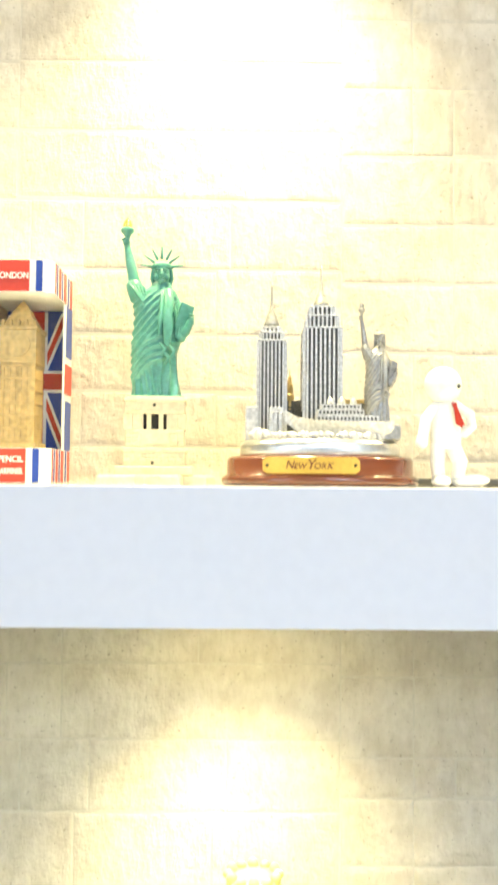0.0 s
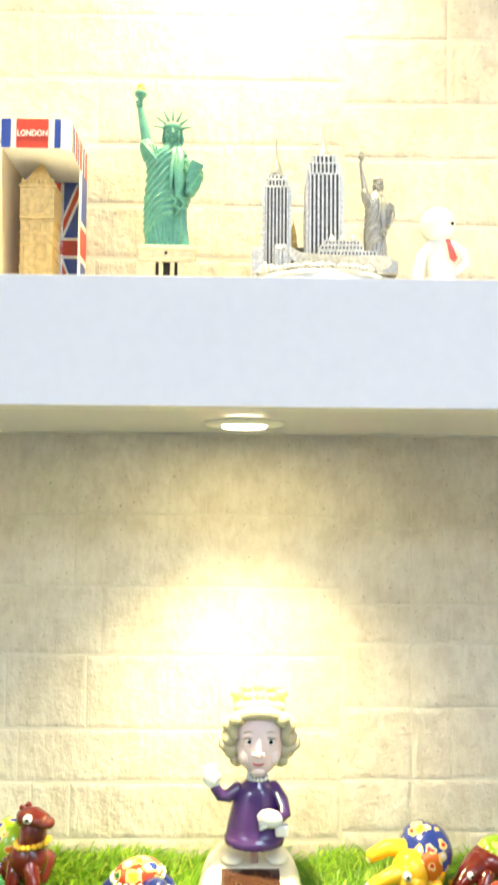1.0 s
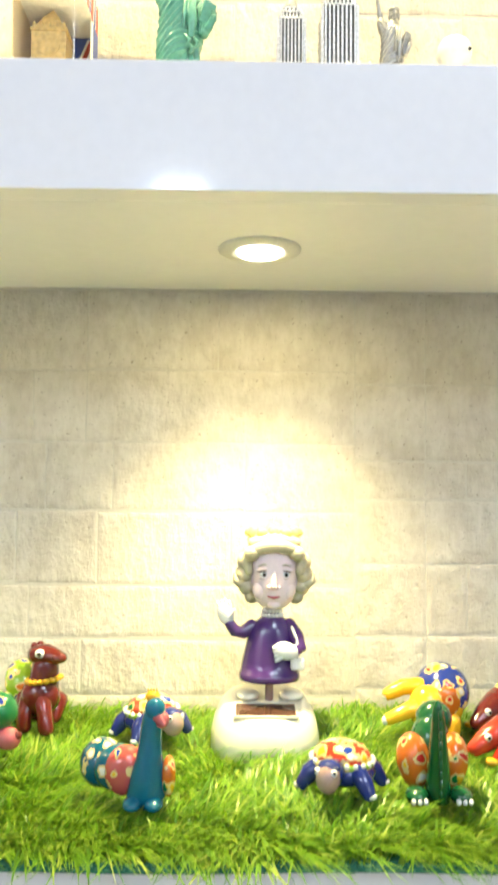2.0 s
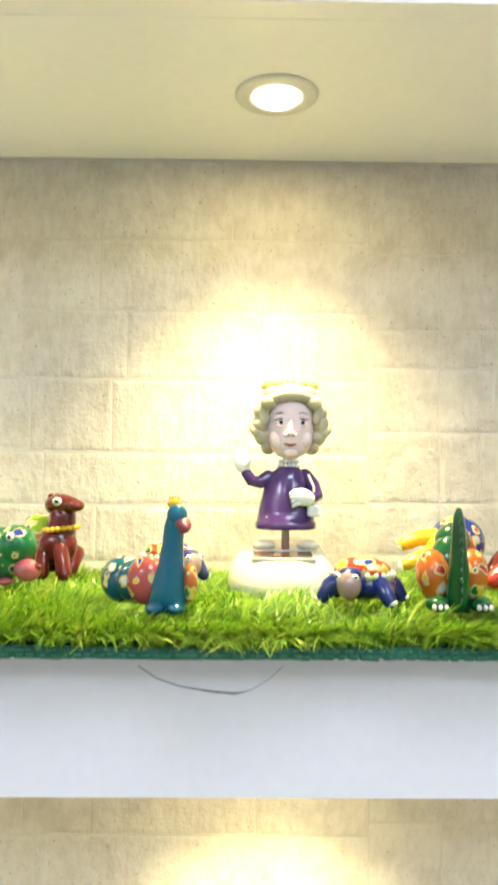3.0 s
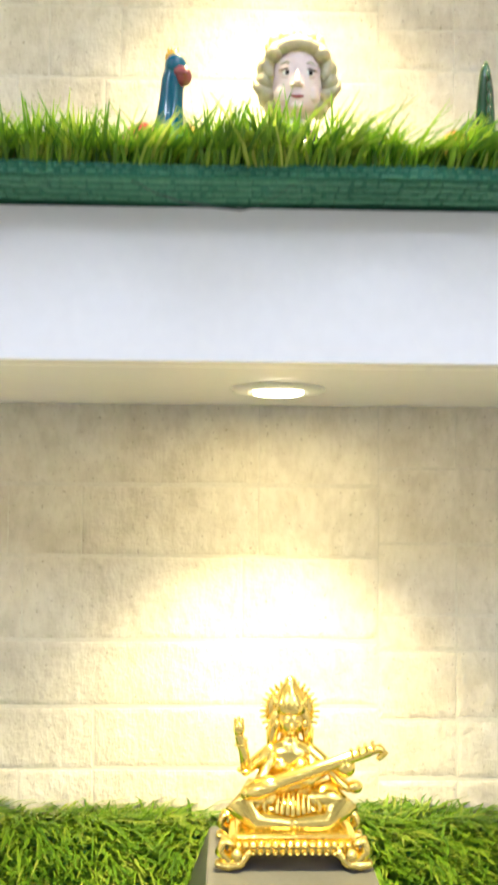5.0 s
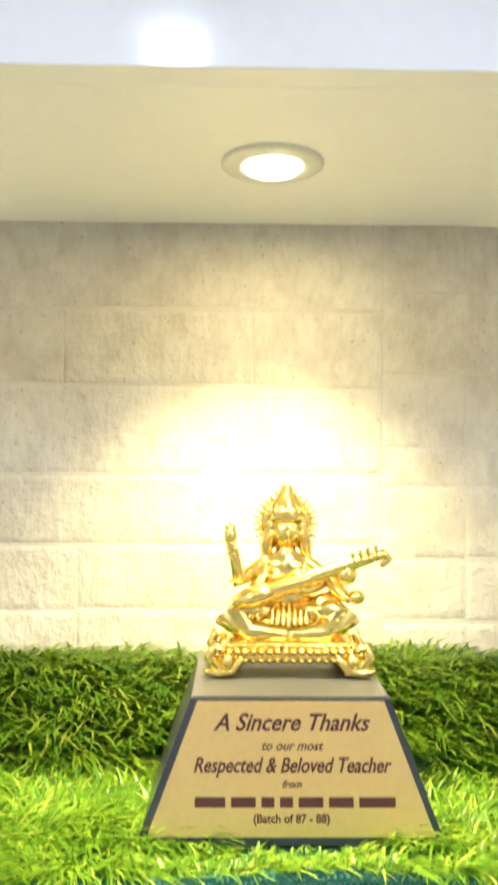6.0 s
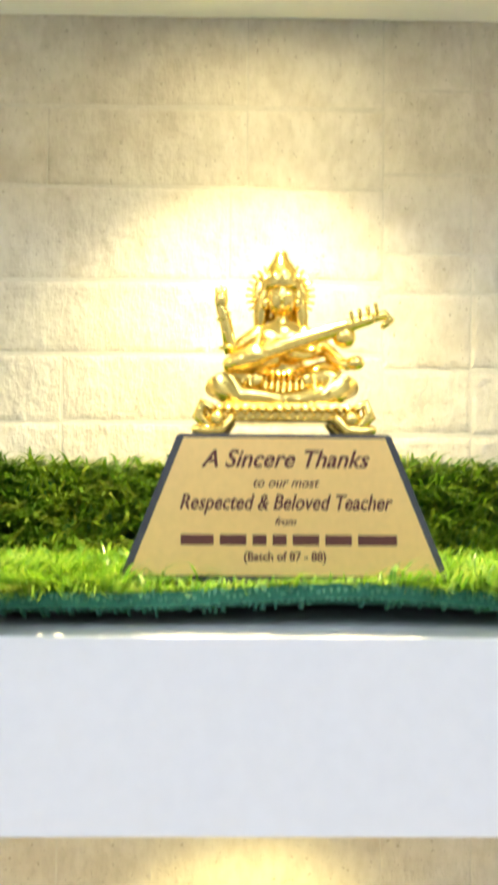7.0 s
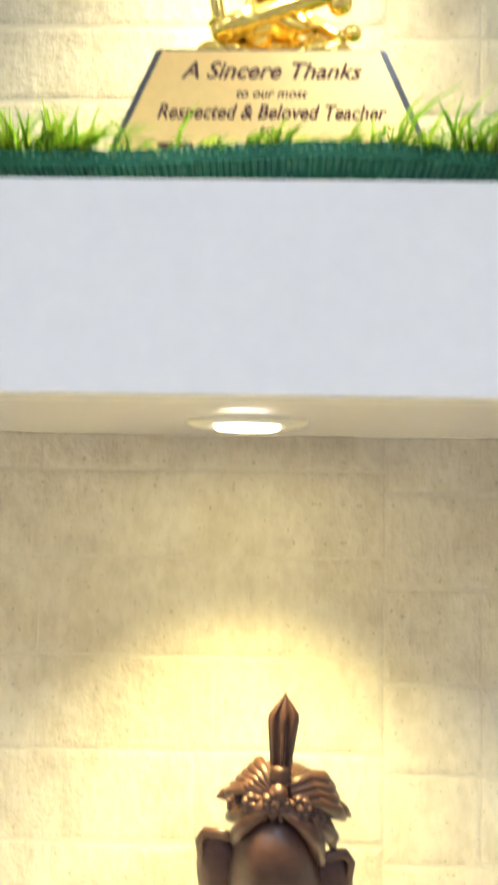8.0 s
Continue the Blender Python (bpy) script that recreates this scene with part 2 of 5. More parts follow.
def blades(count, area, height, length, seed, lean_front=0.0, pressed=(), material=None, wide=1.0, curl=(0.5, 1.6)):
    """Plastic blades as curved, folded ribbons in tufts; height(x, y) is the mat's upper face."""
    rg = np.random.default_rng(seed)
    vs, fs = [], []
    x0, x1, y0, y1 = area
    for i in range(count // 4):
        tx, ty = rg.uniform(x0, x1), y0 + (y1 - y0) * rg.uniform(0, 1)
        turn = noise.noise(Vector((tx * 14, ty * 14, seed))) * 4 + rg.normal(0, 0.6)
        for j in range(4):
            bx, by = tx + rg.normal(0, 0.0016), ty + rg.normal(0, 0.0016)
            ang = turn + rg.normal(0, 0.7)
            ln = length * rg.uniform(0.62, 1.12)
            for cx, cy, rx, ry, f in pressed:
                if ((bx - cx) / rx) ** 2 + ((by - cy) / ry) ** 2 < 1:
                    ln *= f
            bend = rg.uniform(*curl)
            dx, dy = math.cos(ang), math.sin(ang)
            if lean_front and by < y0 + 0.03:
                dy -= lean_front * rg.uniform(0.2, 1.2)
                ln = min(ln, 0.8 * length)
            w = rg.uniform(0.0004, 0.0008) * wide
            sx, sy = -dy, dx
            n = math.hypot(sx, sy)
            sx, sy = sx / n * w, sy / n * w
            z0 = height(bx, by) - 0.001
            base = len(vs)
            for k, f in enumerate((0, 0.4, 0.75, 1.0)):
                out = ln * bend * f * f * 0.75
                up = ln * (f - 0.42 * bend * f * f)
                wk = (1.0, 1.0, 0.8, 0.15)[k]
                cx, cy, cz = bx + dx * out, by + dy * out, z0 + up
                vs.append((cx + sx * wk, min(cy + sy * wk, WALL_Y - 0.001), cz))
                vs.append((cx - sx * wk, min(cy - sy * wk, WALL_Y - 0.001), cz))
            for k in range(3):
                a = base + 2 * k
                fs.append((a, a + 1, a + 3, a + 2))
    me = bpy.data.meshes.new("grass")
    me.from_pydata(vs, [], fs)
    me.materials.append(material or GRASS)
    return me


def mat_sheet(area, height, thick, nx=90, ny=14):
    bm = bmesh.new()
    x0, x1, y0, y1 = area
    grid = [[[bm.verts.new((x0 + (x1 - x0) * i / nx, y0 + (y1 - y0) * j / ny, height(x0 + (x1 - x0) * i / nx, y0 + (y1 - y0) * j / ny) - d)) for i in range(nx + 1)] for j in range(ny + 1)] for d in (0, thick)]
    top, low = grid
    for j in range(ny):
        for i in range(nx):
            bm.faces.new((top[j][i], top[j][i + 1], top[j + 1][i + 1], top[j + 1][i]))
            bm.faces.new((low[j][i], low[j + 1][i], low[j + 1][i + 1], low[j][i + 1]))
    for i in range(nx):
        bm.faces.new((top[0][i], low[0][i], low[0][i + 1], top[0][i + 1]))
        bm.faces.new((top[ny][i], top[ny][i + 1], low[ny][i + 1], low[ny][i]))
    for j in range(ny):
        bm.faces.new((top[j][0], top[j + 1][0], low[j + 1][0], low[j][0]))
        bm.faces.new((top[j][nx], low[j][nx], low[j + 1][nx], top[j + 1][nx]))
    return bm


def turf(label, area, z, height, thick, count, length, seed, lean, pressed=(), material=None, wide=1.0, curl=(0.5, 1.6)):
    t = thing("artificial_grass_mat", pose(0, 0, 0), label, "artificial grass")
    part("backing", mat_sheet(area, height, thick), BACKING, t, "dark green woven backing")
    ob = new("grass", blades(count, area, height, length, seed, lean, pressed, material, wide, curl))
    ob.parent = t
    tagged(ob, "shiny green plastic blades", kind="stuff")
    return t


Z2, Z3 = SHELF_TOPS[1], SHELF_TOPS[2]
OVER = -0.030
PRESSED_2 = ((0.0075, 0.146, 0.043, 0.048, 0.15), (-0.160, 0.160, 0.024, 0.026, 0.62), (-0.199, 0.105, 0.03, 0.024, 0.62), (-0.072, 0.024, 0.02, 0.02, 0.62), (-0.1, 0.05, 0.028, 0.026, 0.62), (-0.073, 0.125, 0.03, 0.03, 0.62), (0.055, 0.046, 0.034, 0.034, 0.62), (0.13, 0.145, 0.034, 0.036, 0.62), (0.19, 0.16, 0.034, 0.024, 0.62), (0.178, 0.09, 0.04, 0.026, 0.62), (0.1035, 0.03, 0.028, 0.032, 0.62))
def middle_mat(x, y):
    return Z2 + 0.0068 + 0.0034 * min(1, max(0, (0.02 - y) / 0.05)) + 0.0006 * math.sin(31 * x)


turf("long shiny green artificial grass mat overhanging the shelf edge", (-0.36, 0.36, OVER, WALL_Y - 0.004), Z2, middle_mat, 0.006, 60000, 0.0290, 3, 1.3, PRESSED_2, None, 1.15, (0.6, 1.5))


def lower_mat(x, y):
    curl = max(0, 1 - (y - 0.012) / 0.045)
    return Z3 + 0.0095 + 0.006 * curl * curl + (0.003 * math.sin(17 * x + 1.2) + 0.0012 * math.sin(41 * x)) * curl


def raised_mat(x, y):
    return Z3 + 0.014 + 0.042 * min(1, max(0, (y - 0.135) / 0.07)) + 0.002 * math.sin(23 * x)


PRESSED_3 = ((0.009, 0.030, 0.082, 0.022, 0.42), (0.009, 0.105, 0.074, 0.062, 0.1))
turf("wavy edged green artificial grass under the trophy", (-0.34, 0.34, 0.012, 0.16), Z3, lower_mat, 0.006, 28000, 0.0235, 5, 0.9, PRESSED_3, None, 1.1, (0.7, 1.8))
turf("darker artificial grass strip rising against the wall", (-0.34, 0.34, 0.135, WALL_Y - 0.004), Z3, raised_mat, 0.003, 12000, 0.033, 8, 0.3, (), DARK_GRASS, 1.6, (0.9, 1.9))


def stitches(parent, rows, upright, slant=0.0):
    """Raised yarn loops along a mat's edge, as short rounded ridges."""
    vs, fs = [], []
    rg = np.random.default_rng(9)
    for y, z, pitch, ln, w in rows:
        for i in range(int(0.66 / pitch)):
            x = -0.33 + pitch * i + rg.normal(0, pitch * 0.12)
            l, b = ln * rg.uniform(0.5, 1.25), w * rg.uniform(0.6, 1.3)
            zz = z(x) if callable(z) else z + rg.normal(0, 0.0002)
            n = len(vs)
            if upright:
                vs += [(x - b, y + slant, zz - l / 2), (x + b, y + slant, zz - l / 2), (x + b, y, zz + l / 2), (x - b, y, zz + l / 2), (x - b * 0.4, y - 0.0009 + slant * 0.8, zz - l * 0.4), (x + b * 0.4, y - 0.0009 + slant * 0.8, zz - l * 0.4), (x + b * 0.4, y - 0.0009, zz + l * 0.35), (x - b * 0.4, y - 0.0009, zz + l * 0.35)]
            else:
                vs += [(x - l / 2, y - b, zz), (x + l / 2, y - b, zz), (x + l / 2, y + b, zz), (x - l / 2, y + b, zz), (x - l * 0.35, y - b * 0.5, zz - 0.0009), (x + l * 0.35, y - b * 0.5, zz - 0.0009), (x + l * 0.35, y + b * 0.5, zz - 0.0009), (x - l * 0.35, y + b * 0.5, zz - 0.0009)]
            fs += [(n + a, n + b_, n + c, n + d) for a, b_, c, d in ((0, 1, 5, 4), (1, 2, 6, 5), (2, 3, 7, 6), (3, 0, 4, 7), (4, 5, 6, 7))]
    me = bpy.data.meshes.new("stitching")
    me.from_pydata(vs, [], fs)
    me.materials.append(YARN)
    ob = new("stitching", me)
    ob.parent = parent
    tagged(ob, "pale green stitched yarn loops", kind="stuff")


_k = Mat("green_yarn", rough=0.6)
YARN = _k.varied((0.04, 0.20, 0.12), (0.10, 0.33, 0.21), 80, 500, 0.3).m
mats = [o for o in scene.objects if o.name.startswith("artificial_grass_mat")]
stitches(mats[0], [(OVER + 0.005 + 0.0068 * k, middle_mat(0, OVER + 0.005 + 0.0068 * k) - 0.0061, 0.0060, 0.0072, 0.0019) for k in range(4)], False)
stitches(mats[0], [(OVER, Z2 + 0.0058, 0.0060, 0.0016, 0.0022), (OVER, Z2 + 0.0084, 0.0055, 0.0018, 0.0020)], True)
stitches(mats[1], [(0.0118, lambda x: lower_mat(x, 0.012) - 0.0062, 0.0028, 0.0115, 0.0011)], True, 0.016)
stitches(mats[1], [(0.0122, lambda x: lower_mat(x, 0.012) - 0.0084, 0.0026, 0.0050, 0.0010)], True, 0.02)


# ---- paints ----
def painted(name, base, spots, scale, size=0.45, coat=0.8, ground=None):
    """Glazed paint with round hand-painted spots in several colours, each with a pale rim."""
    k = Mat(name, rough=0.2, coat=coat * 0.8)
    k.b.inputs["Specular IOR Level"].default_value = 0.3
    v = k.node("ShaderNodeTexVoronoi", Scale=scale, Randomness=0.75)
    wob = k.node("ShaderNodeTexNoise", Scale=120.0)
    k.link(k.co, wob.inputs["Vector"])
    k.link(k.mix(0.009, k.co, wob.outputs["Color"]), v.inputs["Vector"])
    cell = k.node("ShaderNodeSeparateColor")
    k.link(v.outputs["Color"], cell.inputs[0])
    stops = [(i / len(spots), c) for i, c in enumerate(spots)]
    pick = k.ramp(cell.outputs[0], stops)
    for nd in k.t.nodes:
        if nd.type == "VALTORGB":
            nd.color_ramp.interpolation = "CONSTANT"
    inner = k.ramp(v.outputs["Distance"], [(size * 0.62, (1, 1, 1)), (size * 0.68, (0, 0, 0))])
    outer = k.ramp(v.outputs["Distance"], [(size * 0.92, (1, 1, 1)), (size, (0, 0, 0))])
    b = k.mix(k.noise(60), base, ground or tuple(0.7 * c for c in base))
    c = k.mix(outer, b, (0.62, 0.48, 0.18))
    k.color(k.mix(inner, c, pick))
    return k.m


def glazed(name, a, b, scale=60, rough=0.2, coat=0.8):
    k = Mat(name, rough=rough, coat=coat * 0.8)
    k.b.inputs["Specular IOR Level"].default_value = 0.3
    return k.varied(a, b, scale).m


RED, ORANGE, YELLOW, WHITE = (0.45, 0.015, 0.01), (0.55, 0.13, 0.01), (0.66, 0.40, 0.015), (0.66, 0.64, 0.56)
BLUE, TEAL, GREEN, NAVY, BROWN = (0.012, 0.04, 0.28), (0.003, 0.095, 0.15), (0.01, 0.16, 0.03), (0.008, 0.013, 0.10), (0.09, 0.009, 0.007)
P_BROWN = glazed("brown_glaze", BROWN, (0.14, 0.016, 0.010))
P_TEAL = glazed("teal_glaze", TEAL, (0.002, 0.13, 0.22))
P_GREEN = glazed("green_glaze", (0.003, 0.045, 0.014), (0.007, 0.11, 0.03))
P_NAVY = glazed("navy_glaze", NAVY, (0.014, 0.03, 0.2))
P_YELLOW = glazed("yellow_glaze", YELLOW, (0.8, 0.42, 0.02))
P_RED = glazed("red_glaze", RED, (0.5, 0.06, 0.02))
P_ORANGE = glazed("orange_glaze", ORANGE, (0.8, 0.33, 0.03))
P_PINK = glazed("pink_glaze", (0.48, 0.07, 0.10), (0.4, 0.12, 0.12))
P_GREY = glazed("grey_pink_glaze", (0.34, 0.3, 0.27), (0.42, 0.2, 0.16), 90)
P_SPOT_GREEN = painted("lime_spotted_paint", (0.26, 0.42, 0.02), [RED, YELLOW, BLUE, WHITE, ORANGE], 95)
P_SPOT_TEAL = painted("teal_spotted_paint", TEAL, [WHITE, (0.5, 0.7, 0.7), WHITE], 75, 0.36)
P_SPOT_RED = painted("red_spotted_paint", (0.40, 0.05, 0.10), [YELLOW, BLUE, WHITE, ORANGE], 110, 0.4, ground=(0.45, 0.09, 0.03))
P_SPOT_BLUE = painted("blue_spotted_paint", (0.015, 0.035, 0.24), [WHITE, RED, WHITE, GREEN, YELLOW], 95, 0.46)
P_SPOT_SHELL = painted("shell_spotted_paint", (0.46, 0.022, 0.012), [WHITE, BLUE, YELLOW, GREEN, WHITE], 105, 0.55, ground=(0.5, 0.06, 0.012))
P_SPOT_ORANGE = painted("orange_spotted_paint", ORANGE, [YELLOW, RED, WHITE, GREEN], 100, 0.42)
P_SPOT_BIRD = painted("green_spotted_paint", (0.01, 0.16, 0.05), [BLUE, WHITE, YELLOW, TEAL], 90, 0.4)
P_WHITE = glazed("white_gloss", (0.78, 0.77, 0.74), (0.82, 0.81, 0.78), 40, 0.3, 0.4)
P_BLACK = glazed("black_gloss", (0.012, 0.012, 0.012), (0.02, 0.02, 0.02), 40, 0.2, 0.3)
_k = Mat("verdigris_resin", rough=0.34, coat=0.15)
VERDIGRIS = _k.varied((0.055, 0.25, 0.19), (0.14, 0.40, 0.32), 70, 300, 0.25).bump(_k.noise(260), 0.25, 0.0006).m
_k = Mat("cream_resin", rough=0.55)
CREAM = _k.varied((0.60, 0.53, 0.36), (0.70, 0.63, 0.46), 60, 260, 0.22).bump(_k.noise(220), 0.4, 0.0008).m
_k = Mat("dark_opening", rough=0.8)
DARK = _k.varied((0.02, 0.018, 0.014), (0.035, 0.03, 0.025), 60).m
_k = Mat("polished_gold", rough=0.17, metal=1.0)
GOLD = _k.varied((0.98, 0.69, 0.15), (1.0, 0.78, 0.26), 45, 300, 0.15).bump(_k.noise(330, 3), 0.25, 0.0008).m
_k = Mat("antique_brass", rough=0.36, metal=0.35)
BRASS = _k.varied((0.60, 0.42, 0.16), (0.76, 0.57, 0.26), 60, 260, 0.4).bump(_k.noise(280), 0.3, 0.0006).m
_k = Mat("pewter", rough=0.48, metal=0.55)
PEWTER = _k.varied((0.62, 0.61, 0.60), (0.78, 0.77, 0.76), 70, 420, 0.35).bump(_k.noise(420), 0.35, 0.0005).m
# Darker pewter puts shade between ribs into colour; also rear blocks and ferry windows.
_k = Mat("pewter_shade_dark", rough=0.55, metal=0.2)
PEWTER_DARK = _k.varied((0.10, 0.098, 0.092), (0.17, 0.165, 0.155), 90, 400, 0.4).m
_k = Mat("dull_pewter", rough=0.45, metal=0.7)
SPIRE = _k.varied((0.34, 0.335, 0.325), (0.48, 0.475, 0.46), 90, 400, 0.3).m
_k = Mat("brushed_silver", rough=0.3, metal=1.0)
SILVER = _k.varied((0.72, 0.72, 0.72), (0.8, 0.8, 0.8), 30).m
_k = Mat("varnished_wood", rough=0.22, coat=0.6)
WOOD = _k.color(_k.mix(_k.noise(26, 6, (1, 1, 9)), (0.085, 0.022, 0.010), (0.17, 0.048, 0.019))).m
_k = Mat("bronzed_resin", rough=0.36, metal=0.35, coat=0.15)
BRONZE = _k.varied((0.038, 0.018, 0.015), (0.105, 0.046, 0.037), 40, 240, 0.35).bump(_k.noise(200), 0.3, 0.0008).m
_k = Mat("ivory_plastic", rough=0.28, coat=0.3)
IVORY = _k.varied((0.74, 0.69, 0.53), (0.78, 0.74, 0.60), 20, 200, 0.05).m
_k = Mat("purple_paint", rough=0.22, coat=0.5)
PURPLE = _k.varied((0.05, 0.016, 0.115), (0.07, 0.024, 0.15), 30, 200, 0.1).m
_k = Mat("skin_tone_paint", rough=0.6)
SKIN = _k.varied((0.79, 0.61, 0.59), (0.82, 0.66, 0.64), 50, 300, 0.06).m
_k = Mat("grey_hair_paint", rough=0.45)
HAIR = _k.varied((0.42, 0.36, 0.22), (0.58, 0.52, 0.36), 90, 300, 0.2).m
_k = Mat("solar_cell", rough=0.15, coat=0.5)
SOLAR = _k.varied((0.05, 0.022, 0.014), (0.09, 0.04, 0.025), 40).m
_k = Mat("engraved_brass_plate", rough=0.32, metal=0.5)
PLATE = _k.varied((0.88, 0.56, 0.19), (0.92, 0.61, 0.23), 10, 300, 0.06).m
_k = Mat("dark_grey_resin", rough=0.4, coat=0.2)
CHARCOAL = _k.varied((0.035, 0.036, 0.042), (0.06, 0.062, 0.07), 30, 300, 0.2).m
_k = Mat("brown_ink", rough=0.6)
INK = _k.varied((0.10, 0.022, 0.012), (0.13, 0.03, 0.016), 80).m
CARD_WHITE = glazed("white_card", (0.74, 0.74, 0.72), (0.8, 0.8, 0.78), 30, 0.45, 0.1)
CARD_RED = glazed("red_card", (0.50, 0.045, 0.03), (0.55, 0.06, 0.035), 30, 0.4, 0.15)
CARD_BLUE = glazed("blue_card", (0.02, 0.05, 0.30), (0.03, 0.07, 0.36), 30, 0.4, 0.15)
CARD_KRAFT = glazed("inner_card", (0.66, 0.54, 0.38), (0.72, 0.6, 0.44), 30, 0.7, 0.0)


def clear_plastic():
    k = Mat("clear_plastic", (1, 1, 1), 0.06)
    tr = k.t.nodes.new("ShaderNodeBsdfTransparent")
    gl = k.node("ShaderNodeBsdfGlossy", Roughness=0.07)
    mx = k.t.nodes.new("ShaderNodeMixShader")
    mx.inputs[0].default_value = 0.035
    k.link(tr.outputs[0], mx.inputs[1])
    k.link(gl.outputs[0], mx.inputs[2])
    k.link(mx.outputs[0], k.t.nodes["Material Output"].inputs[0])
    return k.m


CLEAR = clear_plastic()


LIPS = glazed("rose_lip_paint", (0.42, 0.10, 0.11), (0.48, 0.14, 0.14), 80, 0.4, 0.1)
LASH = glazed("brown_lid_paint", (0.16, 0.09, 0.07), (0.2, 0.12, 0.1), 80, 0.5, 0.0)
CROWN_PAINT = glazed("pale_gold_paint", (0.70, 0.50, 0.14), (0.76, 0.58, 0.22), 80, 0.35, 0.3)


def single(name, bm, mats, m, label, category, group=""):
    """A thing that is one plain mesh."""
    ob = part(name, bm, mats, at=m)
    return tagged(ob, label, category, group)


# ---- top shelf ----
Z1 = SHELF_TOPS[0]


def liberty_body(bm, green, gold, spikes=True):
    """The robed figure with raised torch, spiked crown and tablet, feet at z = 0, 138 mm tall, in millimetres."""
    levels = ((0, 0, 20.5, 14), (3, 0, 20, 14), (16, -0.5, 17.5, 13), (28, -1, 17.2, 12.8), (40, -1, 17.4, 12.5), (52, -1, 16, 11.8), (62, -1, 15.2, 11.2), (70, -1.5, 15.6, 10.6), (77, -1.5, 16, 9.6), (81, -0.5, 13.5, 8), (85, 2, 7.5, 6), (89, 3, 4.6, 4.8))

    def step(v):
        v = min(1, max(0, v))
        return v * v * (3 - 2 * v)

    def ridge(p):
        return 1 - 2 * abs(math.sin(p)) ** 0.7

    loops = []
    for j in range(91):
        z = 89 * j / 90
        k = max(i for i in range(len(levels) - 1) if levels[i][0] <= z)
        (za, xa, wa, da), (zb, xb, wb, db) = levels[k], levels[k + 1]
        f = (z - za) / (zb - za)
        xc, w, d = xa + f * (xb - xa), wa + f * (wb - wa), da + f * (db - da)
        lp = []
        for i in range(128):
            t = 2 * math.pi * i / 128
            x = w * math.cos(t)
            front = step(0.65 - math.sin(t))
            # three families of folds: skirt, swag over the hips, cloth slung from the shoulder
            skirt = ridge(4.6 * math.cos(t) * (1.35 - z / 90) * 2 + 0.035 * z + 0.8 * math.sin(0.13 * z + x * 0.2))
            swag = ridge((z - 0.55 * x + 0.022 * x * x) / 1.75 + 0.5 * math.sin(x * 0.25))
            sling = ridge((z - 1.2 * x) / 2.0 + 0.35 * math.sin(z * 0.17))
            low = 1 - step((z - 22 - 0.75 * x) / 5)
            high = step((z - 43 - 0.5 * x) / 8)
            fold = low * 1.25 * skirt + (1 - low) * (1.8 + (1 - high) * 0.95 * swag + high * 0.95 * sling * step((84 - z) / 8))
            fold *= 0.35 + 0.65 * front
            lp.append((xc + (w + fold) * math.cos(t), (d + fold) * math.sin(t), z))
        loops.append(lp)
    rings(bm, loops, green)
    # cloth hanging from the shoulder, folded back on itself
    tube(bm, [(8, -8, 81), (9.5, -12.5, 72), (8, -15, 62), (9, -15.5, 54), (8, -15, 40)], [3, 3.8, 3.6, 4.2, 2.4], green, 12, 0.55)
    tube(bm, [(4, -9, 80), (4, -13, 70), (3, -15, 58), (2, -15.5, 47)], [1.4, 1.9, 1.9, 0.9], green, 8)
    for x, z in ((6, 36), (13, 34), (9, 29)):
        tube(bm, [(x - 3, -14.5, z + 4), (x + 1, -15.5, z), (x - 2, -14.6, z - 4)], [1.1, 1.8, 1.0], green, 8)
    box(bm, (-21.5, -15.5, -1.5), (21.5, 15.5, 1.2), green, 0.8)
    # head
    tube(bm, [(3, -0.5, 84), (3, -1, 90)], [4.6, 4.3], green, 14)
    ell(bm, (3, -2.2, 95), (6.3, 7.2, 8.8), green, u=28, v=18)
    ell(bm, (3, 2.6, 96), (7.6, 6.4, 8.6), green)
    tube(bm, [(3, -8.9, 97), (3, -10, 93.8)], [0.9, 1.5], green, 8)
    ell(bm, (3, -8.3, 88.6), (2.6, 1.8, 1.9), green, u=12, v=8)
    ell(bm, (3, -9.2, 91.2), (2.2, 0.9, 0.7), green, u=10, v=6)
    for sx in (-1, 1):
        tube(bm, [(3 + sx * 1.2, -9.2, 97.6), (3 + sx * 4.2, -7.6, 97.8)], [0.6, 0.7], green, 6)
        ell(bm, (3 + sx * 3, -8.4, 95.9), (1.4, 0.7, 0.6), green, u=8, v=6)
        ell(bm, (3 + sx * 4, -6.6, 92.4), (2.2, 2, 2.6), green, u=12, v=8)
        tube(bm, [(3 + sx * 6.6, -2.5, 98), (3 + sx * 7.2, -1, 92), (3 + sx * 5.4, 0.5, 86)], [1.6, 2.0, 1.3], green, 8)
    lathe(bm, [(6.9, -1.4), (7.9, -1.0), (8.6, 2.2), (7.6, 2.6), (5.4, 4.2), (2, 5.4)], (3, -0.6, 100), green, 28)
    for i in range(7 if spikes else 0):
        t = radians(6 + i * 168 / 6)
        d = Vector((math.cos(t), -0.12, math.sin(t)))
        c = Vector((3, -2, 100.5))
        tube(bm, [c + d * 7.5, c + d * 16], [1.2, 0.5], green, 6)
    # raised arm in its short sleeve
    tube(bm, [(-14, 0, 80), (-18.5, -1, 91), (-21, -1, 104), (-24, -1, 118)], [5.2, 4.3, 3.7, 2.3], green, 16)
    tube(bm, [(-9, 0, 76), (-15, -0.5, 79), (-18.2, -1, 86)], [8, 7.6, 6.2], green, 18)
